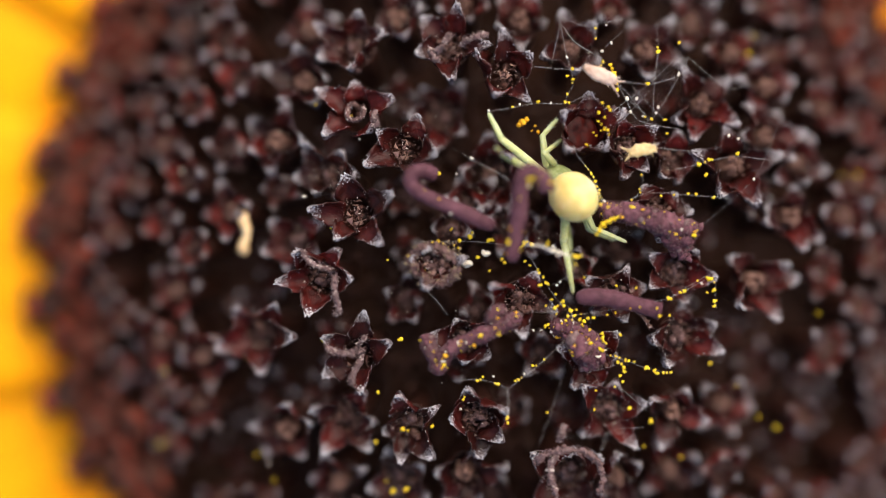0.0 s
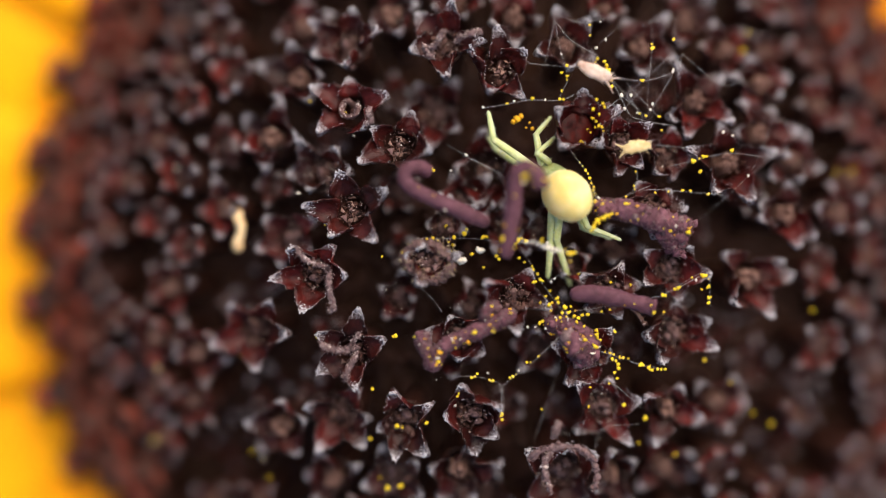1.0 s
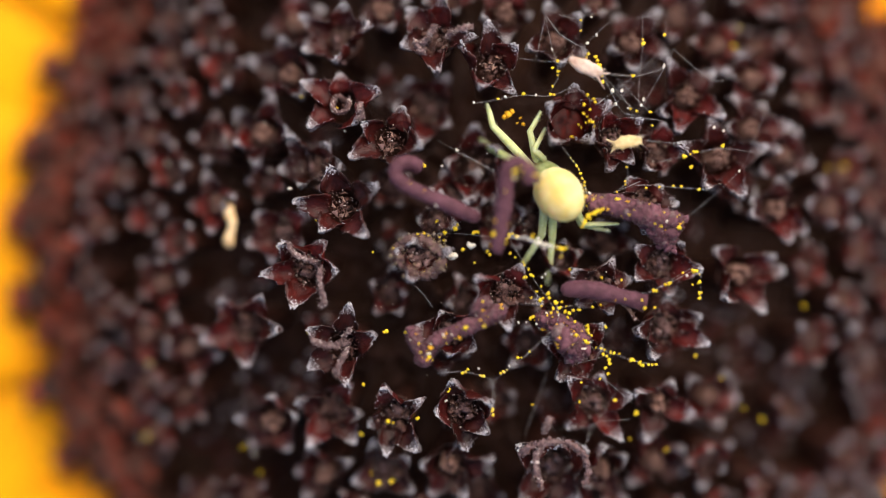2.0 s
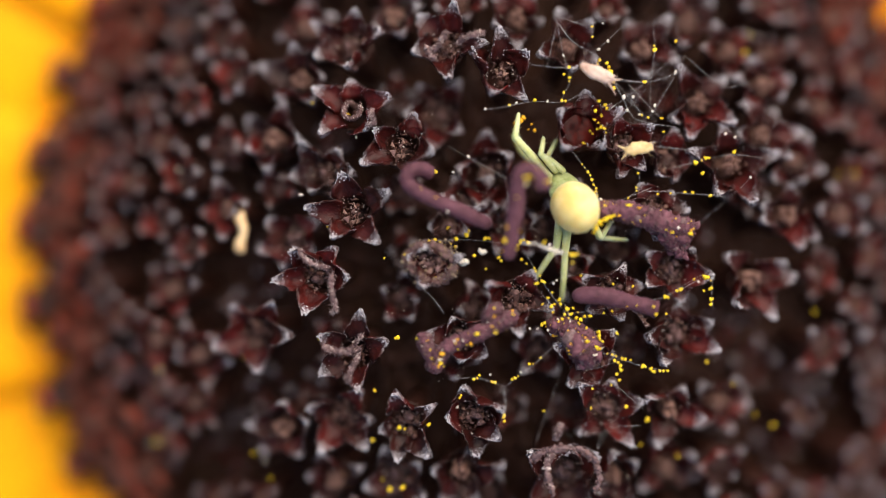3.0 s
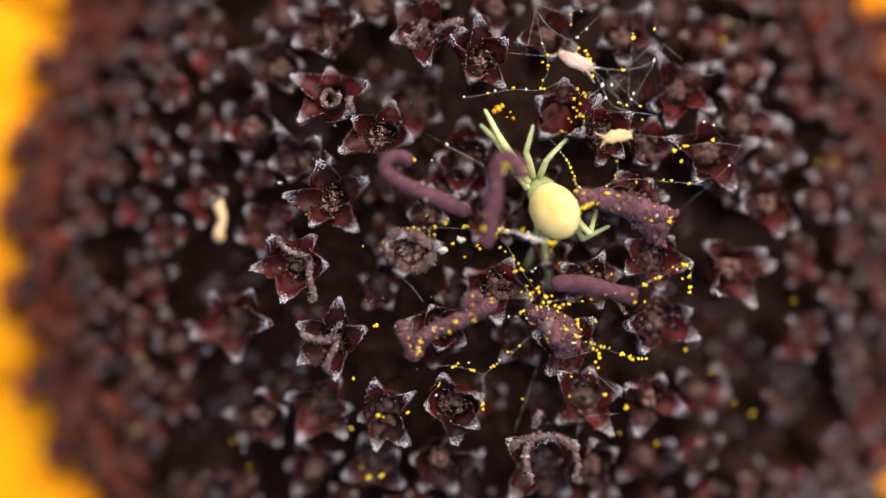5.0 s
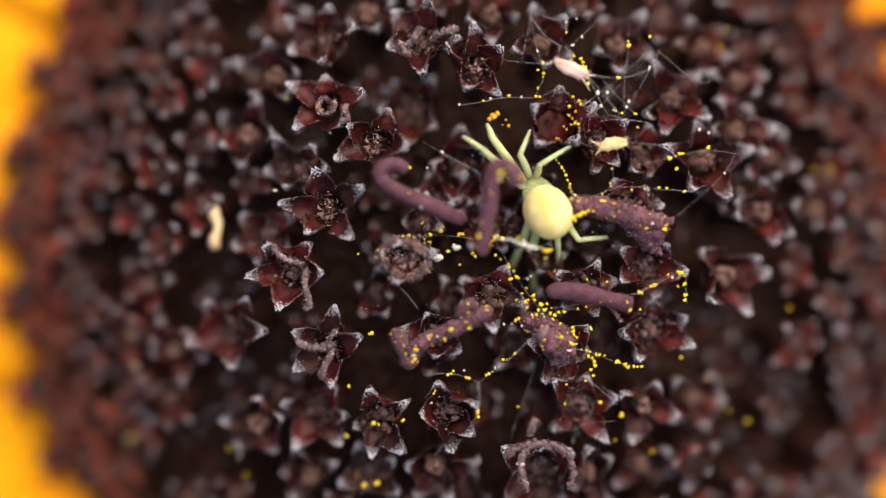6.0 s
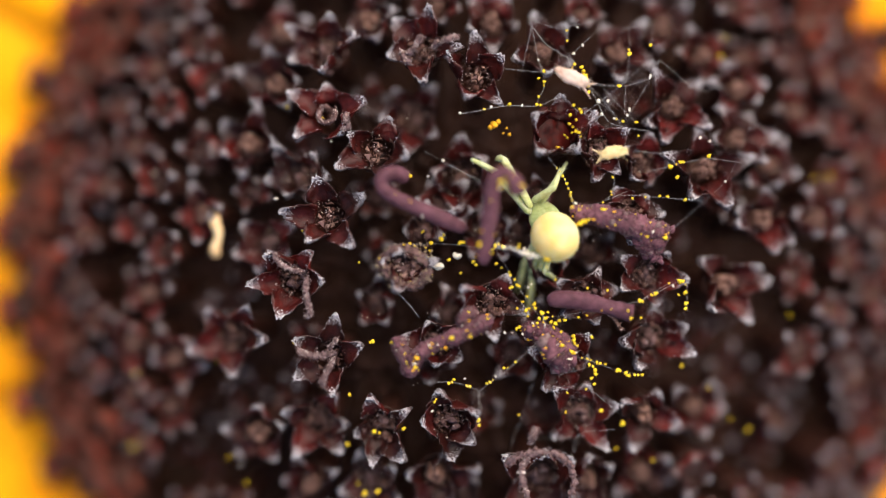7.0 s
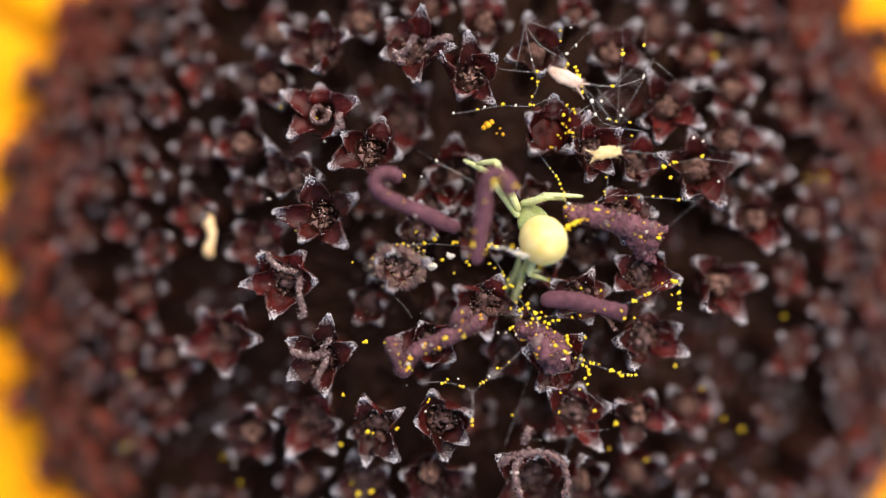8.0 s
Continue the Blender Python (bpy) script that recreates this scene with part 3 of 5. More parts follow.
def crusty_arm(points, thick, seed, skin_mat=CRUST, warts=PINKISH, bristly=True):
    """A withered style arm across a floret's mouth: a knobbly core, thick and thin by turns, broken into crumbs with pale bright ones among them."""
    rnd = random.Random(seed)
    path = spline([at(u, v, h) - AXIS for u, v, h in points], 6)
    bm = bmesh.new()
    thick *= 0.8
    law = round_end(thick * STEP * MM, 0.12)
    tube(bm, path, lambda q: law(q) * (0.55 + 0.25 * math.sin(17 * q + seed)), 9, 0.45, seed)
    n = len(path)
    for k in range(5 * n):        # coarse crumbs
        i = rnd.randrange(n)
        out = Vector((rnd.gauss(0, 1), rnd.gauss(0, 1), rnd.gauss(0.2, 1))).normalized()
        p = path[i].lerp(path[min(i + 1, n - 1)], rnd.random()) + out * law(i / (n - 1)) * rnd.uniform(0.3, 0.85)
        before = len(bm.faces)
        lump(bm, p, thick * STEP * MM * rnd.choice((0.18, 0.25, 0.34, 0.45)), seed * 31 + k, 1, 0.75)
        bm.faces.ensure_lookup_table()
        for f in bm.faces[before:]:
            f.material_index = 1 if k % 6 == 0 else 0
    for k in range(14 * n):       # fine crumbs and splinters
        i = rnd.randrange(n)
        out = Vector((rnd.gauss(0, 1), rnd.gauss(0, 1), rnd.gauss(0.3, 1))).normalized()
        p = path[i].lerp(path[min(i + 1, n - 1)], rnd.random()) + out * law(i / (n - 1)) * rnd.uniform(0.6, 1.2)
        grain(bm, p, rnd.choice((0.005, 0.007, 0.010, 0.015)) * MM, rnd, 1 if rnd.random() < 0.3 else 0)
        if k % 7 == 0 and bristly:
            shard(bm, p, out, rnd.uniform(0.03, 0.09) * MM, 0.014 * MM, 0)
    ob = part("withered_style", bm, skin_mat, flower, "crusty pinkish withered style arm")
    ob.data.materials.append(warts)
    return ob


crusty_arm([(757, 92, -0.1), (770, 92, 0.05), (782, 84, 0.12), (790, 70, 0.16), (796, 62, 0.15)], 7.5, 1)
crusty_arm([(758, 82, -0.05), (768, 100, 0.1), (776, 108, 0.05)], 6, 2)
crusty_arm([(815, 82, 0.0), (826, 72, 0.14), (844, 65, 0.2), (860, 62, 0.16)], 8, 3)
crusty_arm([(596, 478, -0.25), (592, 500, 0.1), (594, 524, 0.18), (600, 548, 0.16), (594, 556, 0.1)], 7.5, 4)
crusty_arm([(596, 478, -0.25), (575, 476, 0.0), (555, 468, 0.1), (540, 456, 0.12), (537, 446, 0.12)], 6.5, 5)
crusty_arm([(645, 620, -0.1), (628, 625, 0.1), (608, 626, 0.15), (588, 622, 0.14), (578, 616, 0.1)], 8, 6)
crusty_arm([(642, 628, -0.1), (634, 646, 0.12), (624, 664, 0.18), (622, 680, 0.12)], 8, 7)
crusty_arm([(630, 618, -0.1), (640, 604, 0.05), (646, 596, 0.08)], 6, 8)
for q, turn, wide, arc in ((1, 0.2, 40, 0.30), (2, 1.7, 33, 0.36), (3, 3.2, 42, 0.30), (4, 4.3, 36, 0.42)):      # thick dusty mouth of the pollen-strewn floret
    crusty_arm([(768 + (wide + 3 * math.sin(2 * w)) * math.cos(turn + arc * w), 470 + 0.84 * wide * math.sin(turn + arc * w), 0.16 + 0.05 * math.sin(1.3 * w + q)) for w in range(5)], 13, 20 + q, DULL, TAN, False)
plug = part("withered_stamen", anther_meshes[3][2], DRY, flower, "dusty brown crumbs")
plug.matrix_local = dome_frame(*plan(768, 470), 0.12) @ Matrix.Scale(1.15, 4)
scales = part("withered_stamen", anther_meshes[0][1], DRY, flower, "folded tan anther scales")
scales.matrix_local = dome_frame(*plan(768, 468), 0.24) @ Matrix.Scale(1.1, 4)
crusty_arm([(946, 820, 0.0), (966, 805, 0.08), (1000, 797, 0.12), (1034, 801, 0.1), (1062, 820, 0.02)], 11, 31, CRUST, DULL, False)
crusty_arm([(990, 800, 0.1), (974, 824, 0.12), (976, 850, 0.1), (986, 880, 0.0)], 9, 35, CRUST)
crusty_arm([(1060, 822, 0.0), (1068, 846, -0.02), (1062, 872, -0.1)], 9, 36, CRUST, DULL, False)
crusty_arm([(988, 780, 0.1), (994, 768, 0.2), (998, 756, 0.2)], 10, 32)
crusty_arm([(1126, 552, -0.05), (1138, 560, 0.0), (1146, 572, 0.0), (1150, 580, -0.05)], 4, 33, COLUMN)
crusty_arm([(935 + 17 * math.cos(0.75 * w), 538 + 14 * math.sin(0.75 * w), 0.08) for w in range(8)], 5.5, 34, DRY, DULL, False)
crusty_arm([(668, 196, -0.1), (662, 206, 0.08), (668, 220, 0.06), (656, 224, 0.0)], 6.5, 9)

# the rest follow the disc's spiral, outwards to the rim; dark gaps in between hold sunken closed buds
GAPS = [
    (700, 165, 75), (960, 712, 60), (685, 545, 55), (905, 622, 50), (1090, 452, 45), (1285, 425, 50), (1380, 612, 68), (455, 445, 50), (490, 645, 45), (800, 240, 55),
    (905, 370, 60), (340, 560, 40), (250, 480, 45), (1125, 590, 35), (580, 680, 40), (960, 300, 50), (490, 700, 50), (400, 780, 75), (545, 830, 55), (330, 850, 60), (770, 830, 40),
    (1335, 850, 45), (1255, 800, 35), (1405, 700, 40), (1430, 800, 45), (1465, 690, 50), (1500, 770, 45), (1385, 770, 40),
]
gap_places = [(*plan(u, v), 1.12 * w * STEP) for u, v, w in GAPS]


def dark_sector(a):
    """1 where the disc's rim takes darker lobes and stands broader, falling to 0 round the rest of it."""
    off = (a + 0.56 + math.pi) % (2 * math.pi) - math.pi
    return math.exp(-(off / 0.34) ** 2)


GOLD = math.pi * (3 - math.sqrt(5))
count = 372
for i in range(count):
    f = (i + 0.5) / count
    th = math.acos(1 - f * 0.90)
    r = R_DISC * math.sin(th)
    a = GOLD * i + 0.4
    x, y = r * math.cos(a), r * math.sin(a)
    near = min((x - q) ** 2 + ((y - w)) ** 2 for q, w in placed) ** 0.5
    if near < (0.60 if r < 4.6 else 0.66 if r < 6.5 else 0.1):
        continue
    in_gap = any(math.hypot(x - q, y - w) < g for q, w, g in gap_places)
    if near < 0.95 and r < 4.6:      # stunted florets between the open ones
        floret(dome_frame(x, y, (-0.42 if near > 0.74 and not in_gap else -1.0) - 0.3 * rnd.random()), rnd.uniform(0.62, 0.82), rnd.uniform(0, 6.28), rnd.uniform(15, 45), 3, rnd, young=0.5)
        continue
    if in_gap:
        floret(dome_frame(x, y, (-0.75 if r < 3.2 else -1.25) - 0.4 * rnd.random()), rnd.uniform(0.7, 0.9), rnd.uniform(0, 6.28), rnd.uniform(20, 48), rnd.choice((None, 3)), rnd, young=0.3)
    elif r < 3.6:
        floret(dome_frame(x, y, -0.35 - 0.35 * rnd.random()), rnd.uniform(0.62, 0.85), rnd.uniform(0, 6.28), rnd.uniform(15, 60), 3, rnd)
    else:
        floret(dome_frame(x, y, -0.12 - 0.25 * rnd.random()), rnd.uniform(0.70, 0.92) if r > 4.4 else rnd.uniform(0.82, 1.0), rnd.uniform(0, 6.28), rnd.uniform(28, 60), rnd.choice((4, 4, 4, 3) if r > 4.0 else (3, 3, 4, 1)), rnd, young=min(0.9, max(0.0, (r - 3.7) / 2.8)) * (1 - 0.75 * dark_sector(a)), edge=r > 7.3 and rnd.random() < (r - 7.0) / 1.4 * (1 - dark_sector(a)))
# the lowest row stands out over the petals
for i in range(36):
    a = math.pi + radians(7.6 + 10 * i + 1.0 * rnd.uniform(-1, 1))
    m = Matrix.Rotation(a, 4, "Z") @ Matrix.Translation(Vector((8.66 + 0.72 * dark_sector(a) + 0.05 * rnd.uniform(-1, 1), 0, 0.72 + 0.1 * rnd.uniform(-1, 1))) * MM) @ Matrix.Rotation(radians(88), 4, "Y")
    floret(m, rnd.uniform(0.72, 0.84), rnd.uniform(0, 6.28), rnd.uniform(15, 32), 4, rnd, young=1 - 0.6 * dark_sector(a), edge=dark_sector(a) < 0.45)
for i in range(36):
    a = math.pi + radians(2.6 + 10 * i + 1.0 * rnd.uniform(-1, 1))
    m = Matrix.Rotation(a, 4, "Z") @ Matrix.Translation(Vector((7.86 + 0.55 * dark_sector(a) + 0.10 * rnd.uniform(-1, 1), 0, 0.95 + 0.1 * rnd.uniform(-1, 1))) * MM) @ Matrix.Rotation(radians(70), 4, "Y")
    floret(m, rnd.uniform(0.95, 1.1), rnd.uniform(0, 6.28), rnd.uniform(30, 55), 4, rnd, young=1 - 0.6 * dark_sector(a), edge=dark_sector(a) < 0.45)


# dark pointed chaff scales that fill the disc between the florets
CHAFF = mottled("chaff_scale", (0.020, 0.0084, 0.0058), (0.055, 0.0190, 0.0125), 0.08, 0.5, 0.01, 0.6, gloss=0.2)
bm = bmesh.new()
for k in range(3600):
    r, a = 7.2 * math.sqrt(rnd.random()), rnd.uniform(0, 6.28)
    m = dome_frame(r * math.cos(a), r * math.sin(a), -1.75)
    d = (m.to_3x3() @ Vector((rnd.gauss(0, 0.28), rnd.gauss(0, 0.28), 1))).normalized()
    shard(bm, m.translation, d, rnd.uniform(0.45, 0.95) * MM, rnd.uniform(0.05, 0.12) * MM)
tagged(part("chaff", bm, CHAFF, flower, "dark maroon chaff between the florets"), kind="stuff")


# ---- the spider ----
spider = tagged(new("spider"), "tiny pale yellow-green spiderling on silk over the florets", "spider")
bm = bmesh.new()
bmesh.ops.create_uvsphere(bm, u_segments=40, v_segments=28, radius=1)
for vert in bm.verts:
    c = vert.co
    w = 1 + 0.05 * c.y - 0.03 * noise.noise(c * 2.2)
    vert.co = Vector((c.x * 0.425 * w, c.y * 0.53, c.z * 0.43 * w)) * MM
hairs = random.Random(5)
for k in range(120):
    d = Vector((hairs.gauss(0, 1), hairs.gauss(0, 1), hairs.gauss(0, 1))).normalized()
    shard(bm, Vector((d.x * 0.42, d.y * 0.525, d.z * 0.425)) * MM, (d + Vector((0, -0.5, 0))).normalized(), hairs.uniform(0.03, 0.06) * MM, 0.003 * MM)
belly = part("abdomen", bm, BELLY, spider, "round pale yellow abdomen")
bm = bmesh.new()
bmesh.ops.create_uvsphere(bm, u_segments=28, v_segments=18, radius=1)
for vert in bm.verts:
    c = vert.co
    f = 1 - 0.25 * max(0, c.y)
    vert.co = Vector((c.x * 0.285 * f, c.y * 0.34, c.z * 0.11 * (1 if c.z > 0 else 0.7))) * MM
shell = part("cephalothorax", bm, SHELL, spider, "greenish translucent cephalothorax")
shell.matrix_local = pose(0, 0.41 * MM, -0.38 * MM, -8, 0, 0)


def leg_piece(length, r0, r1, seed, bow):
    """A limb from the origin along y, rounded at both ends."""
    bm = bmesh.new()
    n = 22
    path = [Vector((0, (length + r0 + r1) * s / n - r0, bow * math.sin(math.pi * s / n))) * MM for s in range(n + 1)]

    def law(s):
        y = s * (length + r0 + r1) - r0
        r = r0 + (r1 - r0) * min(1.0, max(0.0, y / length))
        r *= 1 + 0.14 * math.sin(math.pi * min(1.0, max(0.0, y / length)))
        over = max(0.0, -y / r0, (y - length) / r1)
        return MM * r * math.sqrt(max(0.02, 1 - over * over))
    tube(bm, path, law, 12, 0.025, seed)
    rnd = random.Random(seed)
    for k in range(46):       # short pale bristles
        i = rnd.randrange(2, n - 1)
        w = rnd.uniform(0, 6.28)
        out = Vector((math.cos(w), rnd.uniform(0.2, 0.9), math.sin(w))).normalized()
        shard(bm, path[i] + Vector((math.cos(w), 0, math.sin(w))) * law(i / n) * 0.9, out, rnd.uniform(0.03, 0.075) * MM, 0.004 * MM)
    return bm


HIPS = [(-0.14, 0.70, -0.28), (-0.2, 0.62, -0.32), (0.0, 0.74, -0.26), (0.12, 0.68, -0.28), (-0.14, 0.20, -0.40), (-0.04, 0.12, -0.38), (0.14, 0.16, -0.36), (0.2, 0.24, -0.38)]
THIGH = [0.98, 0.95, 0.52, 0.38, 0.80, 0.86, 0.86, 0.92]
SHIN = [0.50, 0.44, 0.48, 0.66, 0.72, 0.92, 0.62, 0.52]
legs, shins = [], []
for i in range(8):
    r = (0.076, 0.072, 0.064, 0.062, 0.084, 0.084, 0.066, 0.064)[i]
    lg = part("leg", leg_piece(THIGH[i], r * 0.92, r * 0.80, 40 + i, 0.03), LEG, spider)
    sh = part("lower_leg", leg_piece(SHIN[i], r * 0.72, r * 0.42, 60 + i, 0.04), LEG, lg)
    legs.append(lg)
    shins.append(sh)

# time, body place (plan units), heading (degrees left of up), height
BODY = [
    (0.0, 1011, 344, 40, 0.15), (0.8, 1011, 345, 39, 0.15), (1.0, 1010, 348, 38, 0.15), (1.2, 1009, 347, 38, 0.15), (1.5, 1016, 348, 38, 0.15),
    (1.7, 1010, 349, 36, 0.15), (2.8, 1022, 366, 30, 0.15), (3.0, 1021, 365, 28, 0.15), (3.5, 1022, 386, 22, 0.15), (4.0, 1018, 406, 28, 0.15),
    (4.2, 1024, 407, 31, 0.15), (5.3, 1021, 384, 30, 0.15), (5.5, 1020, 380, 28, 0.15), (6.0, 1019, 381, 26, 0.15), (6.5, 1026, 402, 26, 0.15),
    (7.0, 1030, 410, 27, 0.15), (7.5, 1027, 413, 27, 0.15), (8.0, 1021, 416, 27, 0.15),
]
# knee and foot of each leg, plan units: four front legs, four hind legs
STEPS_EARLY = {
    0.0: ((888, 248, 863, 200), (890, 272, 872, 252), (960, 240, 985, 212), (962, 272, 994, 248), (1006, 412, 1014, 505), (998, 430, 1018, 540), (1050, 405, 1110, 430), (1040, 398, 1085, 425)),
    0.8: ((888, 252, 868, 204), (892, 274, 874, 252), (961, 242, 988, 214), (963, 276, 998, 250), (1008, 424, 1008, 499), (998, 434, 1022, 544), (1053, 406, 1113, 434), (1043, 402, 1088, 428)),
    1.0: ((883, 254, 873, 203), (888, 268, 872, 241), (958, 240, 984, 214), (960, 278, 992, 249), (985, 431, 980, 496), (995, 436, 1020, 511), (1050, 408, 1115, 434), (1040, 404, 1090, 429)),
}
STEPS_NEXT = {
    1.5: ((889, 240, 879, 204), (884, 270, 862, 250), (962, 246, 984, 211), (962, 280, 992, 248), (986, 433, 969, 500), (997, 426, 999, 478), (1056, 413, 1114, 433), (1044, 406, 1094, 428)),
    1.7: ((888, 236, 875, 201), (882, 276, 853, 256), (961, 243, 983, 211), (965, 279, 990, 246), (982, 436, 955, 481), (998, 429, 988, 501), (1055, 416, 1118, 431), (1045, 409, 1095, 429)),
    2.8: ((922, 259, 920, 214), (940, 281, 918, 247), (975, 294, 965, 244), (976, 287, 989, 247), (994, 434, 952, 494), (1014, 459, 1007, 547), (1070, 417, 1090, 384), (1082, 451, 1117, 419)),
}
STEPS_MIDDLE = {
    3.0: ((918, 248, 923, 206), (936, 275, 918, 243), (973, 288, 967, 248), (974, 283, 991, 251), (991, 443, 954, 495), (1006, 458, 1001, 535), (1068, 421, 1093, 386), (1076, 443, 1116, 428)),
    3.5: ((927, 256, 909, 214), (949, 286, 929, 256), (977, 289, 967, 246), (977, 291, 989, 243), (1004, 443, 964, 503), (1029, 446, 1014, 511), (1087, 421, 1096, 391), (1074, 449, 1114, 416)),
    4.0: ((957, 266, 951, 247), (970, 309, 950, 259), (973, 277, 963, 249), (990, 309, 997, 285), (1010, 459, 997, 524), (1030, 459, 1035, 519), (1093, 424, 1101, 389), (1087, 454, 1117, 424)),
}
STEPS_TURN = {
    4.2: ((950, 263, 943, 245), (938, 278, 928, 251), (972, 268, 966, 245), (989, 308, 981, 263), (1011, 468, 998, 499), (1026, 468, 1026, 505), (1094, 425, 1102, 388), (1084, 453, 1122, 418)),
    5.3: ((914, 250, 887, 208), (908, 268, 878, 250), (973, 295, 989, 245), (1011, 309, 1076, 267), (991, 440, 978, 472), (1008, 435, 1012, 487), (1078, 425, 1098, 385), (1076, 443, 1124, 418)),
    5.5: ((918, 245, 888, 208), (895, 272, 865, 260), (973, 290, 989, 245), (1008, 302, 1073, 272), (988, 425, 968, 468), (1008, 430, 996, 492), (1079, 422, 1095, 385), (1078, 440, 1121, 413)),
}
STEPS_LATE = {
    6.0: ((924, 257, 914, 233), (902, 271, 872, 253), (977, 296, 989, 243), (1007, 303, 1062, 269), (977, 441, 960, 479), (997, 441, 997, 503), (1082, 444, 1126, 431), (1039, 436, 1039, 479)),
    6.5: ((928, 279, 911, 267), (908, 294, 875, 267), (983, 307, 983, 264), (1018, 311, 1055, 271), (988, 469, 975, 511), (1013, 464, 1006, 521), (1083, 456, 1121, 429), (1038, 454, 1038, 477)),
    7.0: ((946, 286, 931, 278), (923, 296, 873, 272), (1019, 336, 1041, 296), (1027, 326, 1053, 284), (981, 461, 969, 508), (996, 471, 989, 528), (1011, 491, 1036, 493), (1016, 451, 1023, 476)),
}
STEPS_END = {
    7.5: ((937, 286, 903, 286), (918, 296, 875, 278), (1023, 344, 1053, 326), (1028, 338, 1081, 326), (978, 466, 963, 504), (991, 478, 978, 524), (1003, 491, 1033, 494), (1008, 451, 1018, 476)),
    8.0: ((942, 288, 907, 286), (920, 296, 884, 280), (1030, 346, 1060, 348), (1027, 341, 1097, 344), (980, 471, 965, 496), (990, 478, 976, 516), (998, 484, 1034, 494), (1007, 451, 1020, 476)),
}
# how far the abdomen is tipped up behind, degrees
TIP = [(0.0, 48), (0.8, 44), (1.0, 32), (1.5, 22), (1.7, 20), (2.8, 34), (3.0, 40), (3.5, 46), (4.0, 14), (4.2, 14), (5.3, 18), (5.5, 22), (6.0, 28), (6.5, 48), (7.0, 54), (8.0, 54)]
RISE = [0.35, -0.55, 0.35, 0.35, -0.44, -0.42, 0.15, -0.1]      # most that a knee stands over its hip, mm


def limb(a, b, up):
    """Pose at a whose y axis points to b, z towards up."""
    y = (b - a).normalized()
    x = y.cross(up).normalized()
    z = x.cross(y)
    m = Matrix((x, y, z)).transposed().to_4x4()
    m.translation = a
    return m


def spider_pose(t):
    rows = BODY
    for lo, hi in zip(rows, rows[1:]):
        if lo[0] <= t <= hi[0]:
            f = (t - lo[0]) / (hi[0] - lo[0])
            u, v, head, h = [p + (q - p) * f for p, q in zip(lo[1:], hi[1:])]
            break
    p = at(u, v, h)
    return Matrix.Translation(p) @ Matrix.Rotation(radians(head), 4, "Z") @ Matrix.Rotation(radians(-10), 4, "X")


def bend(root, place, length, rise):
    """The end of a limb of fixed length from root towards a plan place, at most rise over it (under it: minus)."""
    flat = Vector((place.x - root.x, place.y - root.y, 0))
    p = min(flat.length, length * 0.995)
    dz = min(math.sqrt(length * length - p * p), abs(rise))
    p = math.sqrt(length * length - dz * dz)
    return root + flat.normalized() * p + Vector((0, 0, math.copysign(dz, rise)))


def motions():
    walk(spider, [(row[0], spider_pose(row[0])) for row in BODY])
    walk(belly, [(t, pose(0, -0.08 * MM, 0.05 * MM, -a, 0, 0)) for t, a in TIP])
    steps = {**STEPS_EARLY, **STEPS_NEXT, **STEPS_MIDDLE, **STEPS_TURN, **STEPS_LATE, **STEPS_END}
    for i in range(8):
        thigh_rows, shin_rows = [], []
        for t in sorted(steps):
            body = spider_pose(t)
            ku, kv, fu, fv = steps[t][i]
            hip = body @ (Vector(HIPS[i]) * MM)
            knee = bend(hip, at(ku, kv, -0.1), THIGH[i] * MM, RISE[i] * MM)
            foot = bend(knee, at(fu, fv, -0.4), SHIN[i] * MM, -0.54 * MM if i in (4, 5) else -0.6 * MM)
            up = Vector((0.1, 0.1, 1))
            back = body.inverted()
            m = back @ limb(hip, knee, up)
            low = back @ limb(knee, foot, up)
            thigh_rows.append((t, m))
            shin_rows.append((t, m.inverted() @ low))
        walk(legs[i], thigh_rows)
        walk(shins[i], shin_rows)


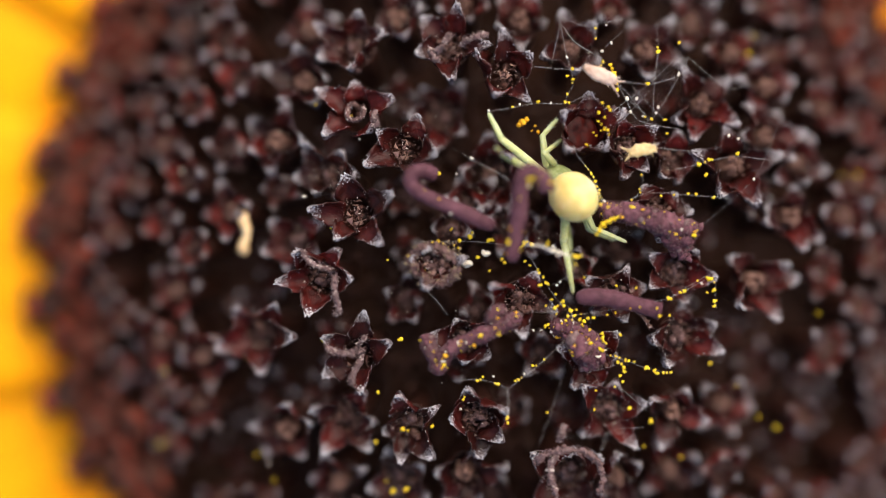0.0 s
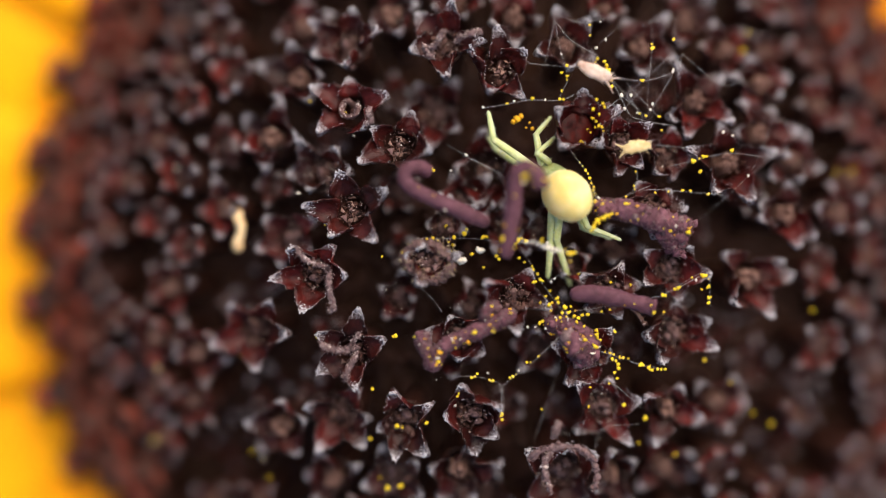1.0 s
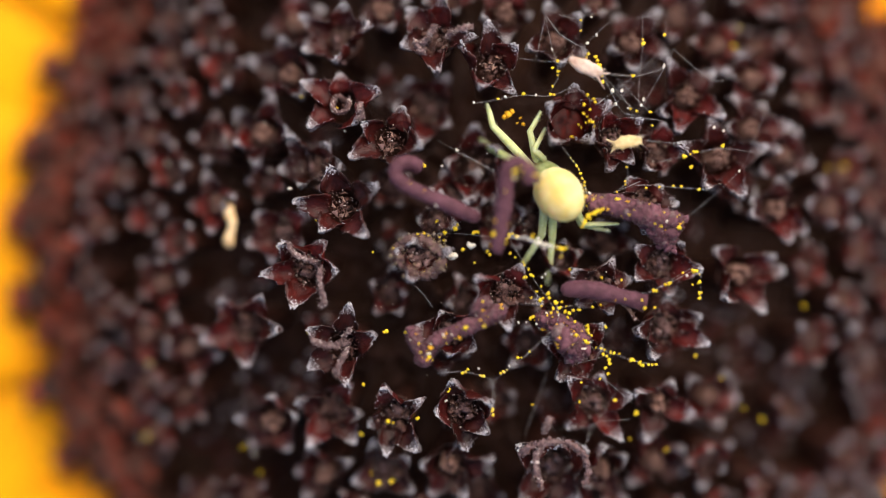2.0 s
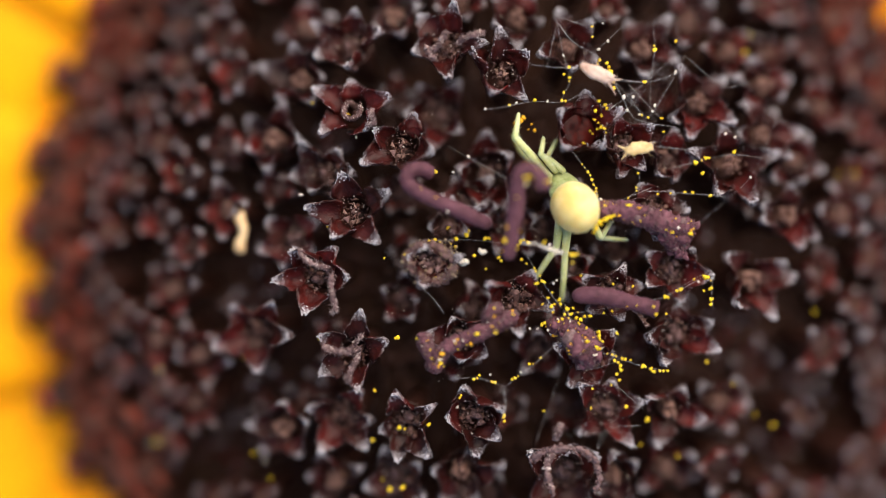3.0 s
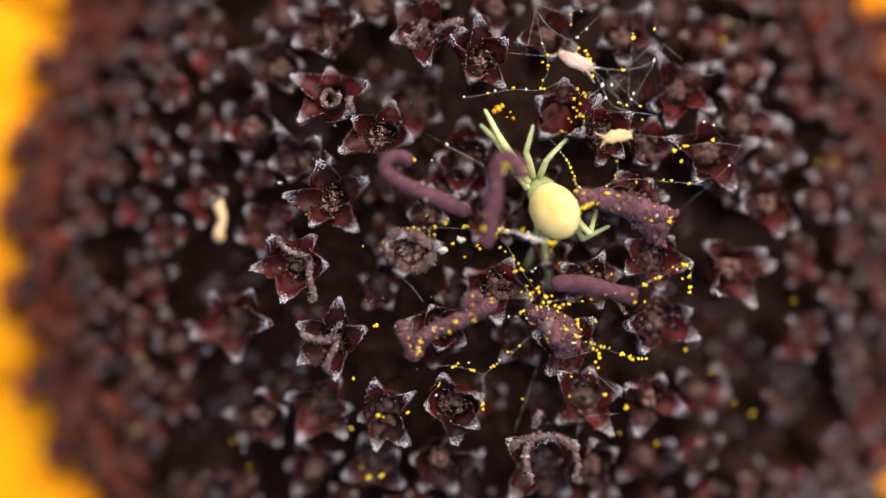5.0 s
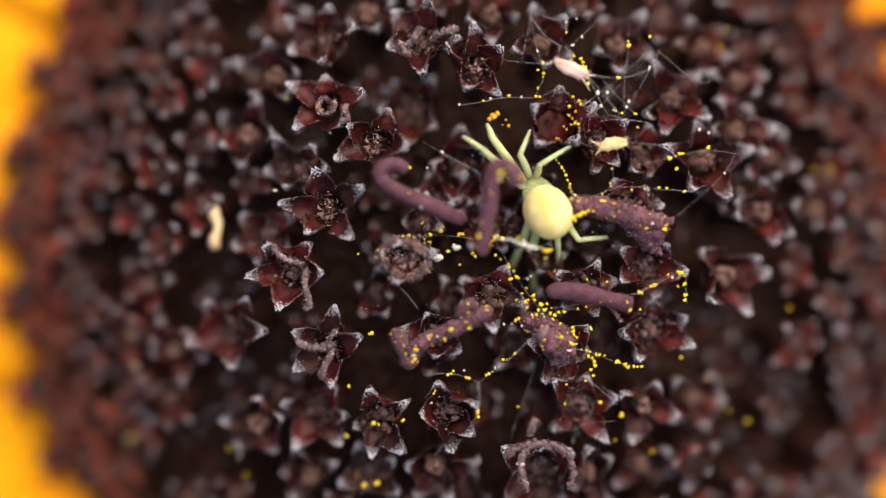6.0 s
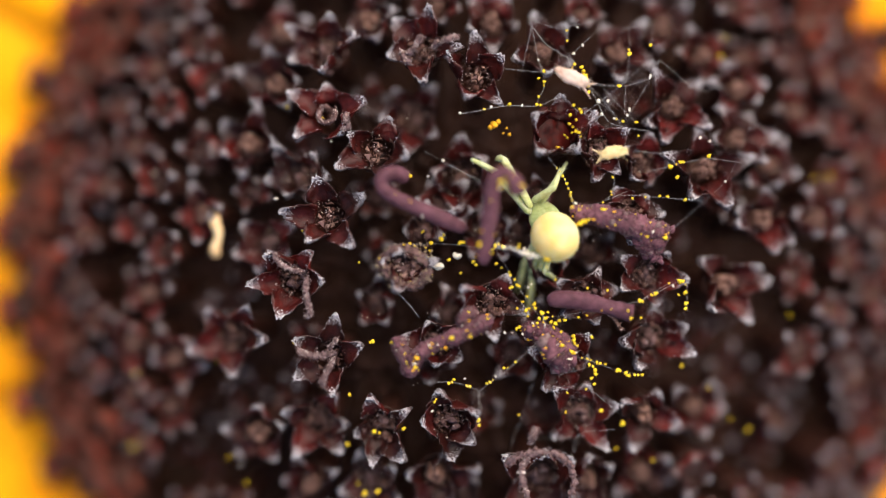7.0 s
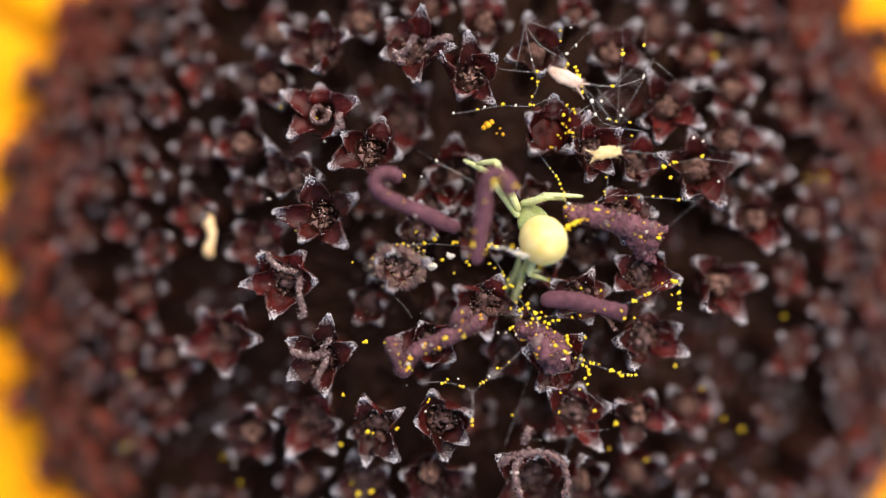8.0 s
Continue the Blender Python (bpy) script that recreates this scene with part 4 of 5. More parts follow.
# ---- mauve style arms that lie among the florets ----
def style(points, radius, h, seed, label, knob=0.0, flecks=14, crust=0.0):
    rnd = random.Random(seed)
    pts = [at(u, v, h + dh) for u, v, dh in points]
    path = spline(pts, 12)
    bm = bmesh.new()
    r = radius * STEP * MM
    ends = round_end(r, r / sum((b - a).length for a, b in zip(pts, pts[1:])))

    def law(s):
        return ends(s) * (1 + 0.07 * math.sin(9 * s + seed) + 0.04 * math.sin(23 * s + 2 * seed) + crust * 0.26 * noise.noise(Vector((14 * s, seed, 0))))
    tube(bm, path, lambda s: law(s) * (1 + knob * max(0.0, 1 - s * 4)), 14, 0.07 + 0.22 * crust, seed)
    for k in range(int(150 * crust) if crust > 0.3 else 0):      # knobbly crust
        i = rnd.randrange(1, len(path) - 1)
        out = Vector((rnd.gauss(0, 1), rnd.gauss(0, 1), rnd.gauss(0.2, 1))).normalized()
        before = len(bm.faces)
        lump(bm, path[i] + out * law(i / (len(path) - 1)) * 0.82, r * rnd.choice((0.18, 0.26, 0.36, 0.48)), seed * 41 + k, 1, 0.7)
        bm.faces.ensure_lookup_table()
        for f in bm.faces[before:]:
            f.material_index = 1 if k % 5 == 0 else 0
    for k in range(420 + int(700 * crust)):      # velvet of short papillae
        i = rnd.randrange(1, len(path) - 1)
        d = (path[i + 1] - path[i - 1]).normalized()
        a = d.orthogonal().normalized()
        w = rnd.uniform(0, 6.28)
        out = a * math.cos(w) + d.cross(a) * math.sin(w)
        p = path[i].lerp(path[i + 1], rnd.random()) + out * law(i / (len(path) - 1)) * (1 + knob * max(0.0, 1 - 4 * i / len(path)))
        rough = rnd.random() < crust
        grain(bm, p, rnd.uniform(0.010, 0.026) * MM if rough else rnd.uniform(0.005, 0.011) * MM, rnd, 1 if rough and rnd.random() < 0.5 else 0)
    for k in range(900 + int(900 * crust)):      # fringe of short hairs
        i = rnd.randrange(1, len(path) - 1)
        d = (path[i + 1] - path[i - 1]).normalized()
        a = d.orthogonal().normalized()
        w = rnd.uniform(0, 6.28)
        out = a * math.cos(w) + d.cross(a) * math.sin(w)
        shard(bm, path[i].lerp(path[i + 1], rnd.random()) + out * law(i / (len(path) - 1)) * 0.95, (out + d * rnd.gauss(0, 0.35)).normalized(), rnd.uniform(0.03, 0.085) * MM if crust > 0.3 else rnd.uniform(0.025, 0.055) * MM, 0.006 * MM, 1 if crust > 0.3 and k % 3 == 0 else 0)
    ob = tagged(new("style_arm", mesh_of("style_arm", bm, DUSTY if crust > 0.3 else MAUVE)), label, "flower style", "fallen style arms")
    ob.data.materials.append(CRUST)
    for k in range(flecks):
        i = rnd.randrange(0, len(path))
        w = rnd.uniform(0.2, 2.9)
        d = (path[min(i + 1, len(path) - 1)] - path[max(i - 1, 0)]).normalized()
        side = d.cross(Vector((0, 0, 1))).normalized()
        p = path[i] + (side * math.cos(w) + Vector((0, 0, 1)) * math.sin(w)) * law(i / (len(path) - 1)) * 1.05
        smear = (rnd.uniform(1.2, 1.8), rnd.uniform(0.8, 1.2), 0.6) if crust and k % 2 == 0 else (1, 1, 1)
        speck(p, rnd.choice((0.010, 0.014, 0.018, 0.024, 0.03, 0.038)), rnd, ob, rnd.choice((0, 1, 1) if flecks > 50 else (0, 0, 0, 1, 1, 2)), smear)
    return ob


def grain_mesh(mat, seed, lumps):
    rnd = random.Random(seed)
    bm = bmesh.new()
    for k in range(lumps):
        lump(bm, Vector((rnd.uniform(-1, 1), rnd.uniform(-1, 1), rnd.uniform(-1, 1))) * (0.55 * MM if lumps > 1 else 0), rnd.uniform(0.6, 0.9) * MM if lumps > 1 else 1.0 * MM, seed * 7 + k, 2, 0.42)
    return mesh_of("pollen_grain", bm, mat)


grain_meshes = [[grain_mesh(mat, 90 + 5 * q + k, 1 + k) for k in range(4)] for q, mat in enumerate((POLLEN, AMBER, CREAM, TAN))]


def speck(p, size, rnd, parent, tint=0, stretch=(1, 1, 1)):
    """A pollen grain of that radius in mm."""
    ob = part("pollen_grain", rnd.choice(grain_meshes[tint]), POLLEN, parent)
    m = Matrix.Translation(p) @ Euler((rnd.uniform(0, 6), rnd.uniform(0, 6), 0)).to_matrix().to_4x4() @ Matrix.Diagonal((*[size * q for q in stretch], 1))
    ob.matrix_local = parent.matrix_world.inverted() @ m if parent.parent is None and parent is not flower else Matrix.Translation(-AXIS) @ m
    return ob


style([(772, 312, -0.25), (750, 302, -0.1), (730, 308, 0), (726, 326, 0.02), (750, 346, 0), (795, 366, -0.05), (840, 386, -0.1), (876, 402, -0.2)], 12.5, 0.45, 1, "smooth mauve style arm curled at one end", 0, 3)
style([(966, 340, 0.22), (962, 318, 0.3), (942, 302, 0.33), (924, 318, 0.3), (920, 360, 0.2), (913, 410, 0.1), (904, 464, 0.0)], 13.5, 0.5, 2, "hooked mauve style arm dusted with pollen", 0.3, 18, 0.1)
style([(1066, 378, 0), (1100, 376, 0.05), (1150, 388, 0.05), (1195, 402, 0), (1236, 410, 0)], 18, 0.0, 3, "crusty mauve style arm strewn with pollen", 0, 30, 0.6)
style([(1180, 400, 0), (1200, 420, 0), (1206, 450, -0.1)], 24, -0.15, 4, "short crusty mauve style stub", 0, 8, 0.6)
style([(1018, 527, 0), (1060, 526, 0.04), (1105, 534, 0.03), (1150, 546, 0), (1172, 552, 0.0)], 14.5, 0.08, 5, "smooth straight mauve style arm", 0, 4)
style([(920, 560, 0), (898, 572, 0.04), (866, 588, 0.06), (828, 604, 0.05), (798, 618, 0.03), (780, 640, 0), (772, 660, -0.08)], 12.8, 0.10, 6, "forked mauve style arm strewn with yellow pollen", 0, 38, 0.8)
style([(880, 584, -0.05), (870, 566, 0.06), (876, 552, 0.08), (892, 550, 0.02)], 9, 0.10, 12, "short curled fork of a mauve style arm", 0, 8, 0.6)
style([(784, 642, -0.05), (768, 630, 0.03), (758, 612, 0.02), (756, 596, -0.1)], 11, 0.08, 13, "pale frayed fork of a mauve style arm", 0, 6, 0.9)
style([(974, 580, -0.15), (1002, 582, -0.05), (1034, 592, 0.05), (1054, 612, 0.05), (1050, 636, 0), (1026, 644, -0.1)], 14.5, -0.1, 7, "clenched mauve style knot crusted with pollen", 0, 40, 0.7)
style([(1014, 602, 0), (1030, 618, 0.05), (1044, 634, 0)], 21, -0.05, 8, "clenched mauve style knot crusted with pollen", 0, 36, 0.8)


# ---- pale husks ----
def husk(u0, v0, u1, v1, width, h, seed, label, ends=2, mat=HUSK):
    rnd = random.Random(seed)
    a, b = at(u0, v0, h), at(u1, v1, h + 0.05)
    d = b - a
    side = d.cross(Vector((0, 0, 1))).normalized() * width * STEP * MM
    up = Vector((0, 0, 1)) * width * STEP * MM
    rings = []
    for i in range(11):
        s = i / 10
        w = (math.sin(math.pi * (0.06 + 0.86 * s ** 0.8)) ** 0.7) * (1 + 0.12 * rnd.uniform(-1, 1))
        bend = side * 0.35 * math.sin(2.6 * s + seed)
        rings.append([a + d * s + bend + side * w * math.cos(k * math.pi / 5) + up * (0.42 * w * math.sin(k * math.pi / 5) + 0.15 * abs(math.cos(k * math.pi / 5))) for k in range(10)])
    bm = bmesh.new()
    skin(bm, rings)
    body = tagged(new("husk", mesh_of("husk", bm, mat)), label, "husk", "dry husks")
    fray = bmesh.new()
    for k in range(34):       # frayed fibres
        i = rnd.choice((0, 1, 1, 2, 4, 6, 8, 9, 9))
        p = rings[i][rnd.randrange(10)]
        shard(fray, p, ((-d if i < 5 else d).normalized() + side.normalized() * rnd.gauss(0, 0.6) + Vector((0, 0, rnd.uniform(0, 0.5)))).normalized(), rnd.uniform(0.04, 0.14) * MM, 0.007 * MM)
    tagged(part("frayed_edge", fray, mat, body), kind="stuff")
    for k in range(ends):     # split ends
        bm = bmesh.new()
        e = a - d * (0.16 + 0.1 * k) + side * (1.1 * (-1) ** k)
        tube(bm, spline([a + d * 0.25, a + side * 0.5 * (-1) ** k, e], 4), lambda s: width * STEP * MM * 0.32 * (1 - 0.85 * s), 6, 0.1, seed + k)
        part("split_end", bm, mat, body)
    return body


husk(1090, 150, 1036, 113, 13, 0.15, 21, "pale pink-beige dry husk caught in silk", mat=PINK_HUSK)
husk(1112, 272, 1162, 266, 12, 0.12, 22, "pale straw husk with a split end caught in silk")
bm = bmesh.new()
way = spline([at(427, 374, -1.18), at(430, 389, -1.12), at(436, 406, -1.08), at(435, 422, -1.1), at(430, 436, -1.12), at(433, 452, -1.2)], 8)
fat = round_end(10.5 * STEP * MM, 0.16)
tube(bm, way, lambda q: fat(q) * (0.92 + 0.16 * math.sin(7 * q + 1)), 10, 0.10, 25)
for k in range(70):
    i = rnd.randrange(2, len(way) - 2)
    shard(bm, way[i], Vector((rnd.gauss(0, 1), rnd.gauss(0, 0.5), rnd.gauss(0.3, 0.6))).normalized(), rnd.uniform(0.09, 0.14) * MM, 0.012 * MM)
tagged(new("husk", mesh_of("husk", bm, TAWNY_HUSK)), "pale straw curled husk lying on florets", "husk", "dry husks")

# ---- silk ----
web = tagged(new("spider_web"), "fine white silk threads strung between florets, beaded with yellow pollen", "spider web")
rnd = random.Random(77)


def thread(points, h=0.05, width=0.9):
    """Silk through plan places."""
    pts = [at(u, v, h + 0.05 * math.sin(u * 0.7 + v)) for u, v in points]
    path = spline(pts, 5) if len(pts) > 2 else [pts[0].lerp(pts[1], k / 6) - Vector((0, 0, 0.03 * MM * math.sin(math.pi * k / 6))) for k in range(7)]
    bm = bmesh.new()
    tube(bm, path, lambda s: width * 0.23 * STEP * MM, 5 if width < 5 else 9, 0.0 if width < 5 else 0.55, int(points[0][0]))
    part("thread", bm, SILK if width < 5 else BAND, web)


def grains(h, tint, *places):
    """Pollen grains in the silk at plan places, with radii in plan units."""
    for u, v, size in places:
        speck(at(u, v, h + 0.03 * rnd.uniform(-1, 1)), 0.64 * size * STEP, rnd, web, tint, (rnd.uniform(0.75, 1.25), rnd.uniform(0.8, 1.2), 1))


thread([(992, 42), (975, 118)])
thread([(992, 42), (1003, 100), (1012, 122)])
thread([(995, 45), (1018, 75), (1062, 102)], width=1.4)
thread([(985, 28), (1035, 46), (1062, 42), (1110, 32)])
thread([(1070, 85), (1112, 46)])
thread([(945, 118), (985, 122), (1012, 124), (1040, 126)])
thread([(1055, 45), (1054, 70)])
thread([(1012, 124), (1014, 150), (1004, 170), (1000, 184)])
thread([(862, 198), (905, 191), (950, 183), (1000, 184), (1030, 172), (1042, 168)], width=1.1)
thread([(1090, 142), (1145, 206)])
thread([(1094, 148), (1118, 198), (1128, 212)])
thread([(1085, 140), (1120, 146), (1150, 150)])
thread([(1080, 200), (1147, 150), (1196, 104)])
thread([(1205, 130), (1163, 200), (1145, 215)])
thread([(1150, 150), (1205, 132), (1218, 100)])
thread([(1118, 152), (1140, 176), (1175, 212)])
thread([(1165, 92), (1158, 150), (1156, 200)])
thread([(1163, 40), (1165, 95)], h=-0.4, width=0.6)
thread([(1205, 40), (1203, 80)], h=-0.4, width=0.6)
thread([(1155, 46), (1182, 42), (1208, 40)], h=-0.4, width=0.6)
thread([(1218, 102), (1285, 155), (1325, 150)], h=-0.3)
thread([(1130, 214), (1160, 222), (1200, 228)], width=1.3)
thread([(1165, 262), (1200, 266), (1240, 268)])
thread([(1195, 300), (1236, 291), (1260, 284), (1305, 277), (1362, 284)])
thread([(1150, 342), (1180, 342), (1222, 346), (1255, 348), (1290, 352)])
thread([(1240, 402), (1330, 322), (1358, 270), (1380, 215)], width=0.55)
thread([(1088, 362), (1118, 352), (1135, 335), (1138, 305)])
thread([(1120, 352), (1160, 335)])
thread([(1060, 340), (1066, 358), (1066, 390)])
thread([(740, 428), (790, 428), (840, 428), (896, 434)])
thread([(925, 430), (940, 436), (956, 433), (972, 441), (984, 447), (1002, 448), (1024, 455)], h=0.42, width=2.2)
thread([(930, 434), (948, 433), (966, 441), (980, 443), (994, 451), (1014, 452)], h=0.44, width=2.6)
thread([(944, 437), (962, 436), (976, 446), (992, 446), (1006, 453)], h=0.43, width=2.0)
thread([(966, 438), (982, 449), (1000, 446)], h=0.43, width=2.4)
thread([(925, 432), (950, 475), (975, 515), (1008, 560)])
thread([(1022, 455), (1018, 475), (1000, 492), (978, 505)], width=0.7)
thread([(1005, 560), (1060, 552), (1120, 542), (1178, 530)], width=0.9)
thread([(1175, 532), (1210, 516), (1245, 497), (1270, 488)], width=1.2)
thread([(1180, 530), (1230, 500), (1262, 482)], width=0.8)
thread([(1268, 488), (1266, 515), (1268, 548)])
thread([(1002, 600), (955, 645), (925, 668), (898, 690)], width=1.1)
thread([(898, 690), (902, 720), (898, 748)])
thread([(1072, 628), (1105, 638), (1145, 652), (1192, 661)])
thread([(1100, 688), (1145, 728)], h=-0.1)
thread([(1004, 640), (985, 700), (955, 785)], h=-0.6, width=0.7)
thread([(1062, 800), (1085, 760), (1120, 700)], h=-0.6, width=0.6)
thread([(990, 775), (1060, 770), (1110, 765)], h=-0.6, width=0.6)
thread([(830, 282), (865, 298), (902, 320)])
thread([(1018, 270), (1036, 294), (1048, 310), (1060, 336), (1066, 362)], h=0.0)
thread([(752, 512), (775, 535), (792, 558)])
thread([(966, 386), (956, 389), (948, 397), (949, 407), (957, 411), (962, 406)], width=0.8, h=0.1)
thread([(1360, 200), (1400, 225), (1432, 257)], h=-0.8)
thread([(800, 675), (845, 672), (880, 680), (898, 688)])

thread([(1090, 145), (1120, 148), (1160, 148), (1204, 132)], width=0.7)
thread([(1092, 150), (1108, 176), (1120, 202)], width=0.7)
thread([(1104, 212), (1118, 196), (1150, 160)], width=0.7)
thread([(1110, 176), (1130, 192), (1148, 212)], width=0.7)
thread([(1060, 340), (1072, 392)], width=0.7)
thread([(1078, 366), (1074, 392)], width=0.7)
thread([(800, 262), (832, 280), (902, 316)], width=0.5)
thread([(1040, 660), (1078, 650), (1100, 642)], width=0.7)
thread([(1062, 800), (1078, 764), (1140, 756)], h=-0.4, width=0.7)
thread([(1000, 600), (1014, 580), (1012, 556)], width=0.8)
thread([(1018, 582), (1012, 556), (1004, 540)], width=0.8)

# pollen strung along the threads, yellow and then cream
grains(0.44, 2, (944, 435, 3), (953, 434, 3), (962, 438, 3), (970, 441, 4), (977, 444, 5), (984, 445, 6), (990, 447, 5), (996, 449, 5), (1003, 450, 4), (981, 440, 3), (988, 452, 3))
grains(0.45, 0, (970, 430, 5), (968, 435, 4), (1016, 454, 6), (1022, 454, 6), (1027, 453, 4), (1019, 468, 3), (1010, 449, 3))
grains(0.0, 0, (1036, 294, 3), (1041, 300, 3), (1046, 307, 4), (1050, 314, 3), (1054, 322, 4), (1057, 330, 3), (1061, 336, 3), (1068, 372, 4), (1066, 380, 4))
grains(0.05, 0, (1013, 122, 6), (1005, 135, 4), (1014, 140, 4), (1013, 147, 3), (1004, 167, 4), (1000, 182, 4), (1007, 182, 4), (953, 181, 5), (908, 189, 3), (1086, 128, 6), (1088, 134, 6), (1090, 142, 6), (1084, 121, 5), (1091, 149, 5), (1080, 115, 4), (1087, 139, 4), (1092, 158, 5),
       (1147, 149, 5), (1142, 207, 4), (1153, 211, 4), (1177, 213, 4), (1054, 50, 3), (1054, 68, 3), (1202, 76, 5), (1165, 92, 6), (1163, 84, 3))
grains(0.05, 2, (975, 182, 3), (920, 185, 3), (1110, 175, 5), (1126, 175, 4), (1115, 198, 4), (1161, 200, 4), (1165, 190, 4), (1201, 132, 5), (1082, 76, 4), (1065, 90, 5), (1073, 44, 3), (865, 196, 3), (1003, 101, 3), (1290, 240, 4), (1306, 246, 4), (1334, 318, 4), (1138, 206, 3))
grains(0.16, 0, (1066, 182, 5), (1060, 200, 4), (1080, 195, 5), (1076, 190, 4), (1070, 208, 3), (1065, 220, 3), (1070, 228, 4), (1075, 230, 4), (1063, 231, 3), (1050, 235, 3), (1055, 240, 3), (1040, 258, 3), (1037, 256, 3), (1068, 110, 4), (1064, 116, 3), (1078, 238, 3), (1058, 215, 3))
grains(0.05, 0, (1235, 291, 6), (1239, 290, 4), (1255, 284, 5), (1260, 283, 4), (1248, 287, 3), (1306, 273, 5), (1250, 309, 5), (1218, 343, 4), (1231, 344, 4), (1263, 349, 5), (1193, 345, 4), (1135, 310, 3), (1132, 335, 4), (1133, 341, 3), (1118, 354, 3), (1170, 347, 4), (1181, 237, 3))
grains(0.3, 0, (1060, 342, 3), (1063, 350, 3), (1064, 363, 4), (1077, 366, 4), (1088, 387, 5), (1083, 388, 6), (1078, 391, 6), (1072, 394, 6), (1067, 397, 6), (1063, 402, 6), (1060, 408, 6), (1057, 414, 5), (1070, 401, 4), (1093, 384, 4))
grains(0.1, 0, (832, 418, 6), (836, 412, 5), (776, 428, 5), (766, 430, 4), (814, 426, 5), (865, 426, 5), (872, 425, 4), (800, 405, 3), (797, 408, 2), (926, 432, 6), (933, 428, 5), (940, 434, 6), (922, 438, 4), (893, 465, 6), (888, 459, 4), (928, 463, 4), (845, 456, 4), (866, 480, 3))
grains(0.12, 0, (952, 478, 4), (954, 483, 4), (961, 491, 3), (966, 501, 6), (970, 503, 4), (955, 506, 5), (983, 521, 3), (995, 534, 5), (997, 541, 4), (981, 545, 5), (987, 542, 4), (976, 530, 3), (938, 470, 3), (966, 541, 3), (984, 556, 3), (1034, 491, 4), (1090, 506, 3), (1126, 510, 4))
grains(0.08, 0, (1010, 550, 6), (1005, 560, 5), (1017, 558, 5), (1027, 566, 5), (1033, 568, 4), (1030, 575, 4), (1002, 568, 4), (1028, 556, 2), (1004, 576, 2), (995, 573, 3), (965, 578, 5), (970, 574, 4), (1041, 563, 4), (1050, 562, 4), (1075, 557, 3), (1090, 554, 3), (1128, 552, 3), (1098, 593, 4), (1020, 548, 3), (1012, 566, 3))
grains(0.08, 2, (1015, 571, 3), (985, 505, 3), (992, 500, 3), (976, 588, 3), (957, 585, 3), (1072, 620, 3), (928, 662, 3), (873, 667, 3), (815, 724, 3), (950, 487, 3), (1242, 502, 3), (835, 280, 4), (808, 308, 3), (1070, 356, 4), (1087, 375, 4), (978, 435, 4), (944, 585, 3))
grains(0.08, 0, (1066, 590, 5), (1065, 598, 5), (1068, 604, 5), (1073, 608, 3), (1081, 629, 3), (1090, 631, 3), (1096, 633, 3), (1107, 638, 5), (1112, 639, 4), (1122, 641, 3), (1144, 652, 5), (1149, 653, 4), (1158, 655, 5), (1162, 660, 5), (1174, 659, 4), (1180, 660, 4), (1187, 660, 4), (1100, 645, 5), (1103, 651, 6), (1105, 659, 5), (1097, 665, 4), (1103, 676, 4), (1088, 685, 4), (1093, 642, 4))
grains(0.06, 0, (1182, 529, 5), (1188, 529, 5), (1204, 518, 5), (1210, 515, 5), (1234, 497, 3), (1254, 495, 6), (1259, 493, 5), (1264, 500, 3), (1252, 518, 3), (1262, 515, 5), (1265, 513, 4), (1263, 533, 5), (1268, 532, 4), (1264, 542, 4), (1185, 558, 3))
grains(0.05, 0, (943, 648, 4), (949, 647, 3), (963, 637, 3), (912, 674, 4), (918, 672, 4), (923, 669, 3), (896, 740, 6), (898, 749, 4), (845, 674, 4), (850, 672, 3), (854, 668, 3), (880, 681, 5), (876, 679, 3), (820, 707, 4), (822, 703, 3), (1055, 692, 3), (1052, 725, 4))
thread([(1020, 454), (1036, 452)], width=0.8)
thread([(898, 690), (898, 740)], width=0.9)
for u, v, size in ((925, 217, 0.095), (932, 212, 0.075), (918, 222, 0.07), (947, 223, 0.03), (952, 234, 0.05), (941, 232, 0.025)):
    speck(at(u, v, -0.32), size, rnd, web, 1, (1.1, 0.9, 0.8)).data = grain_meshes[1][0]

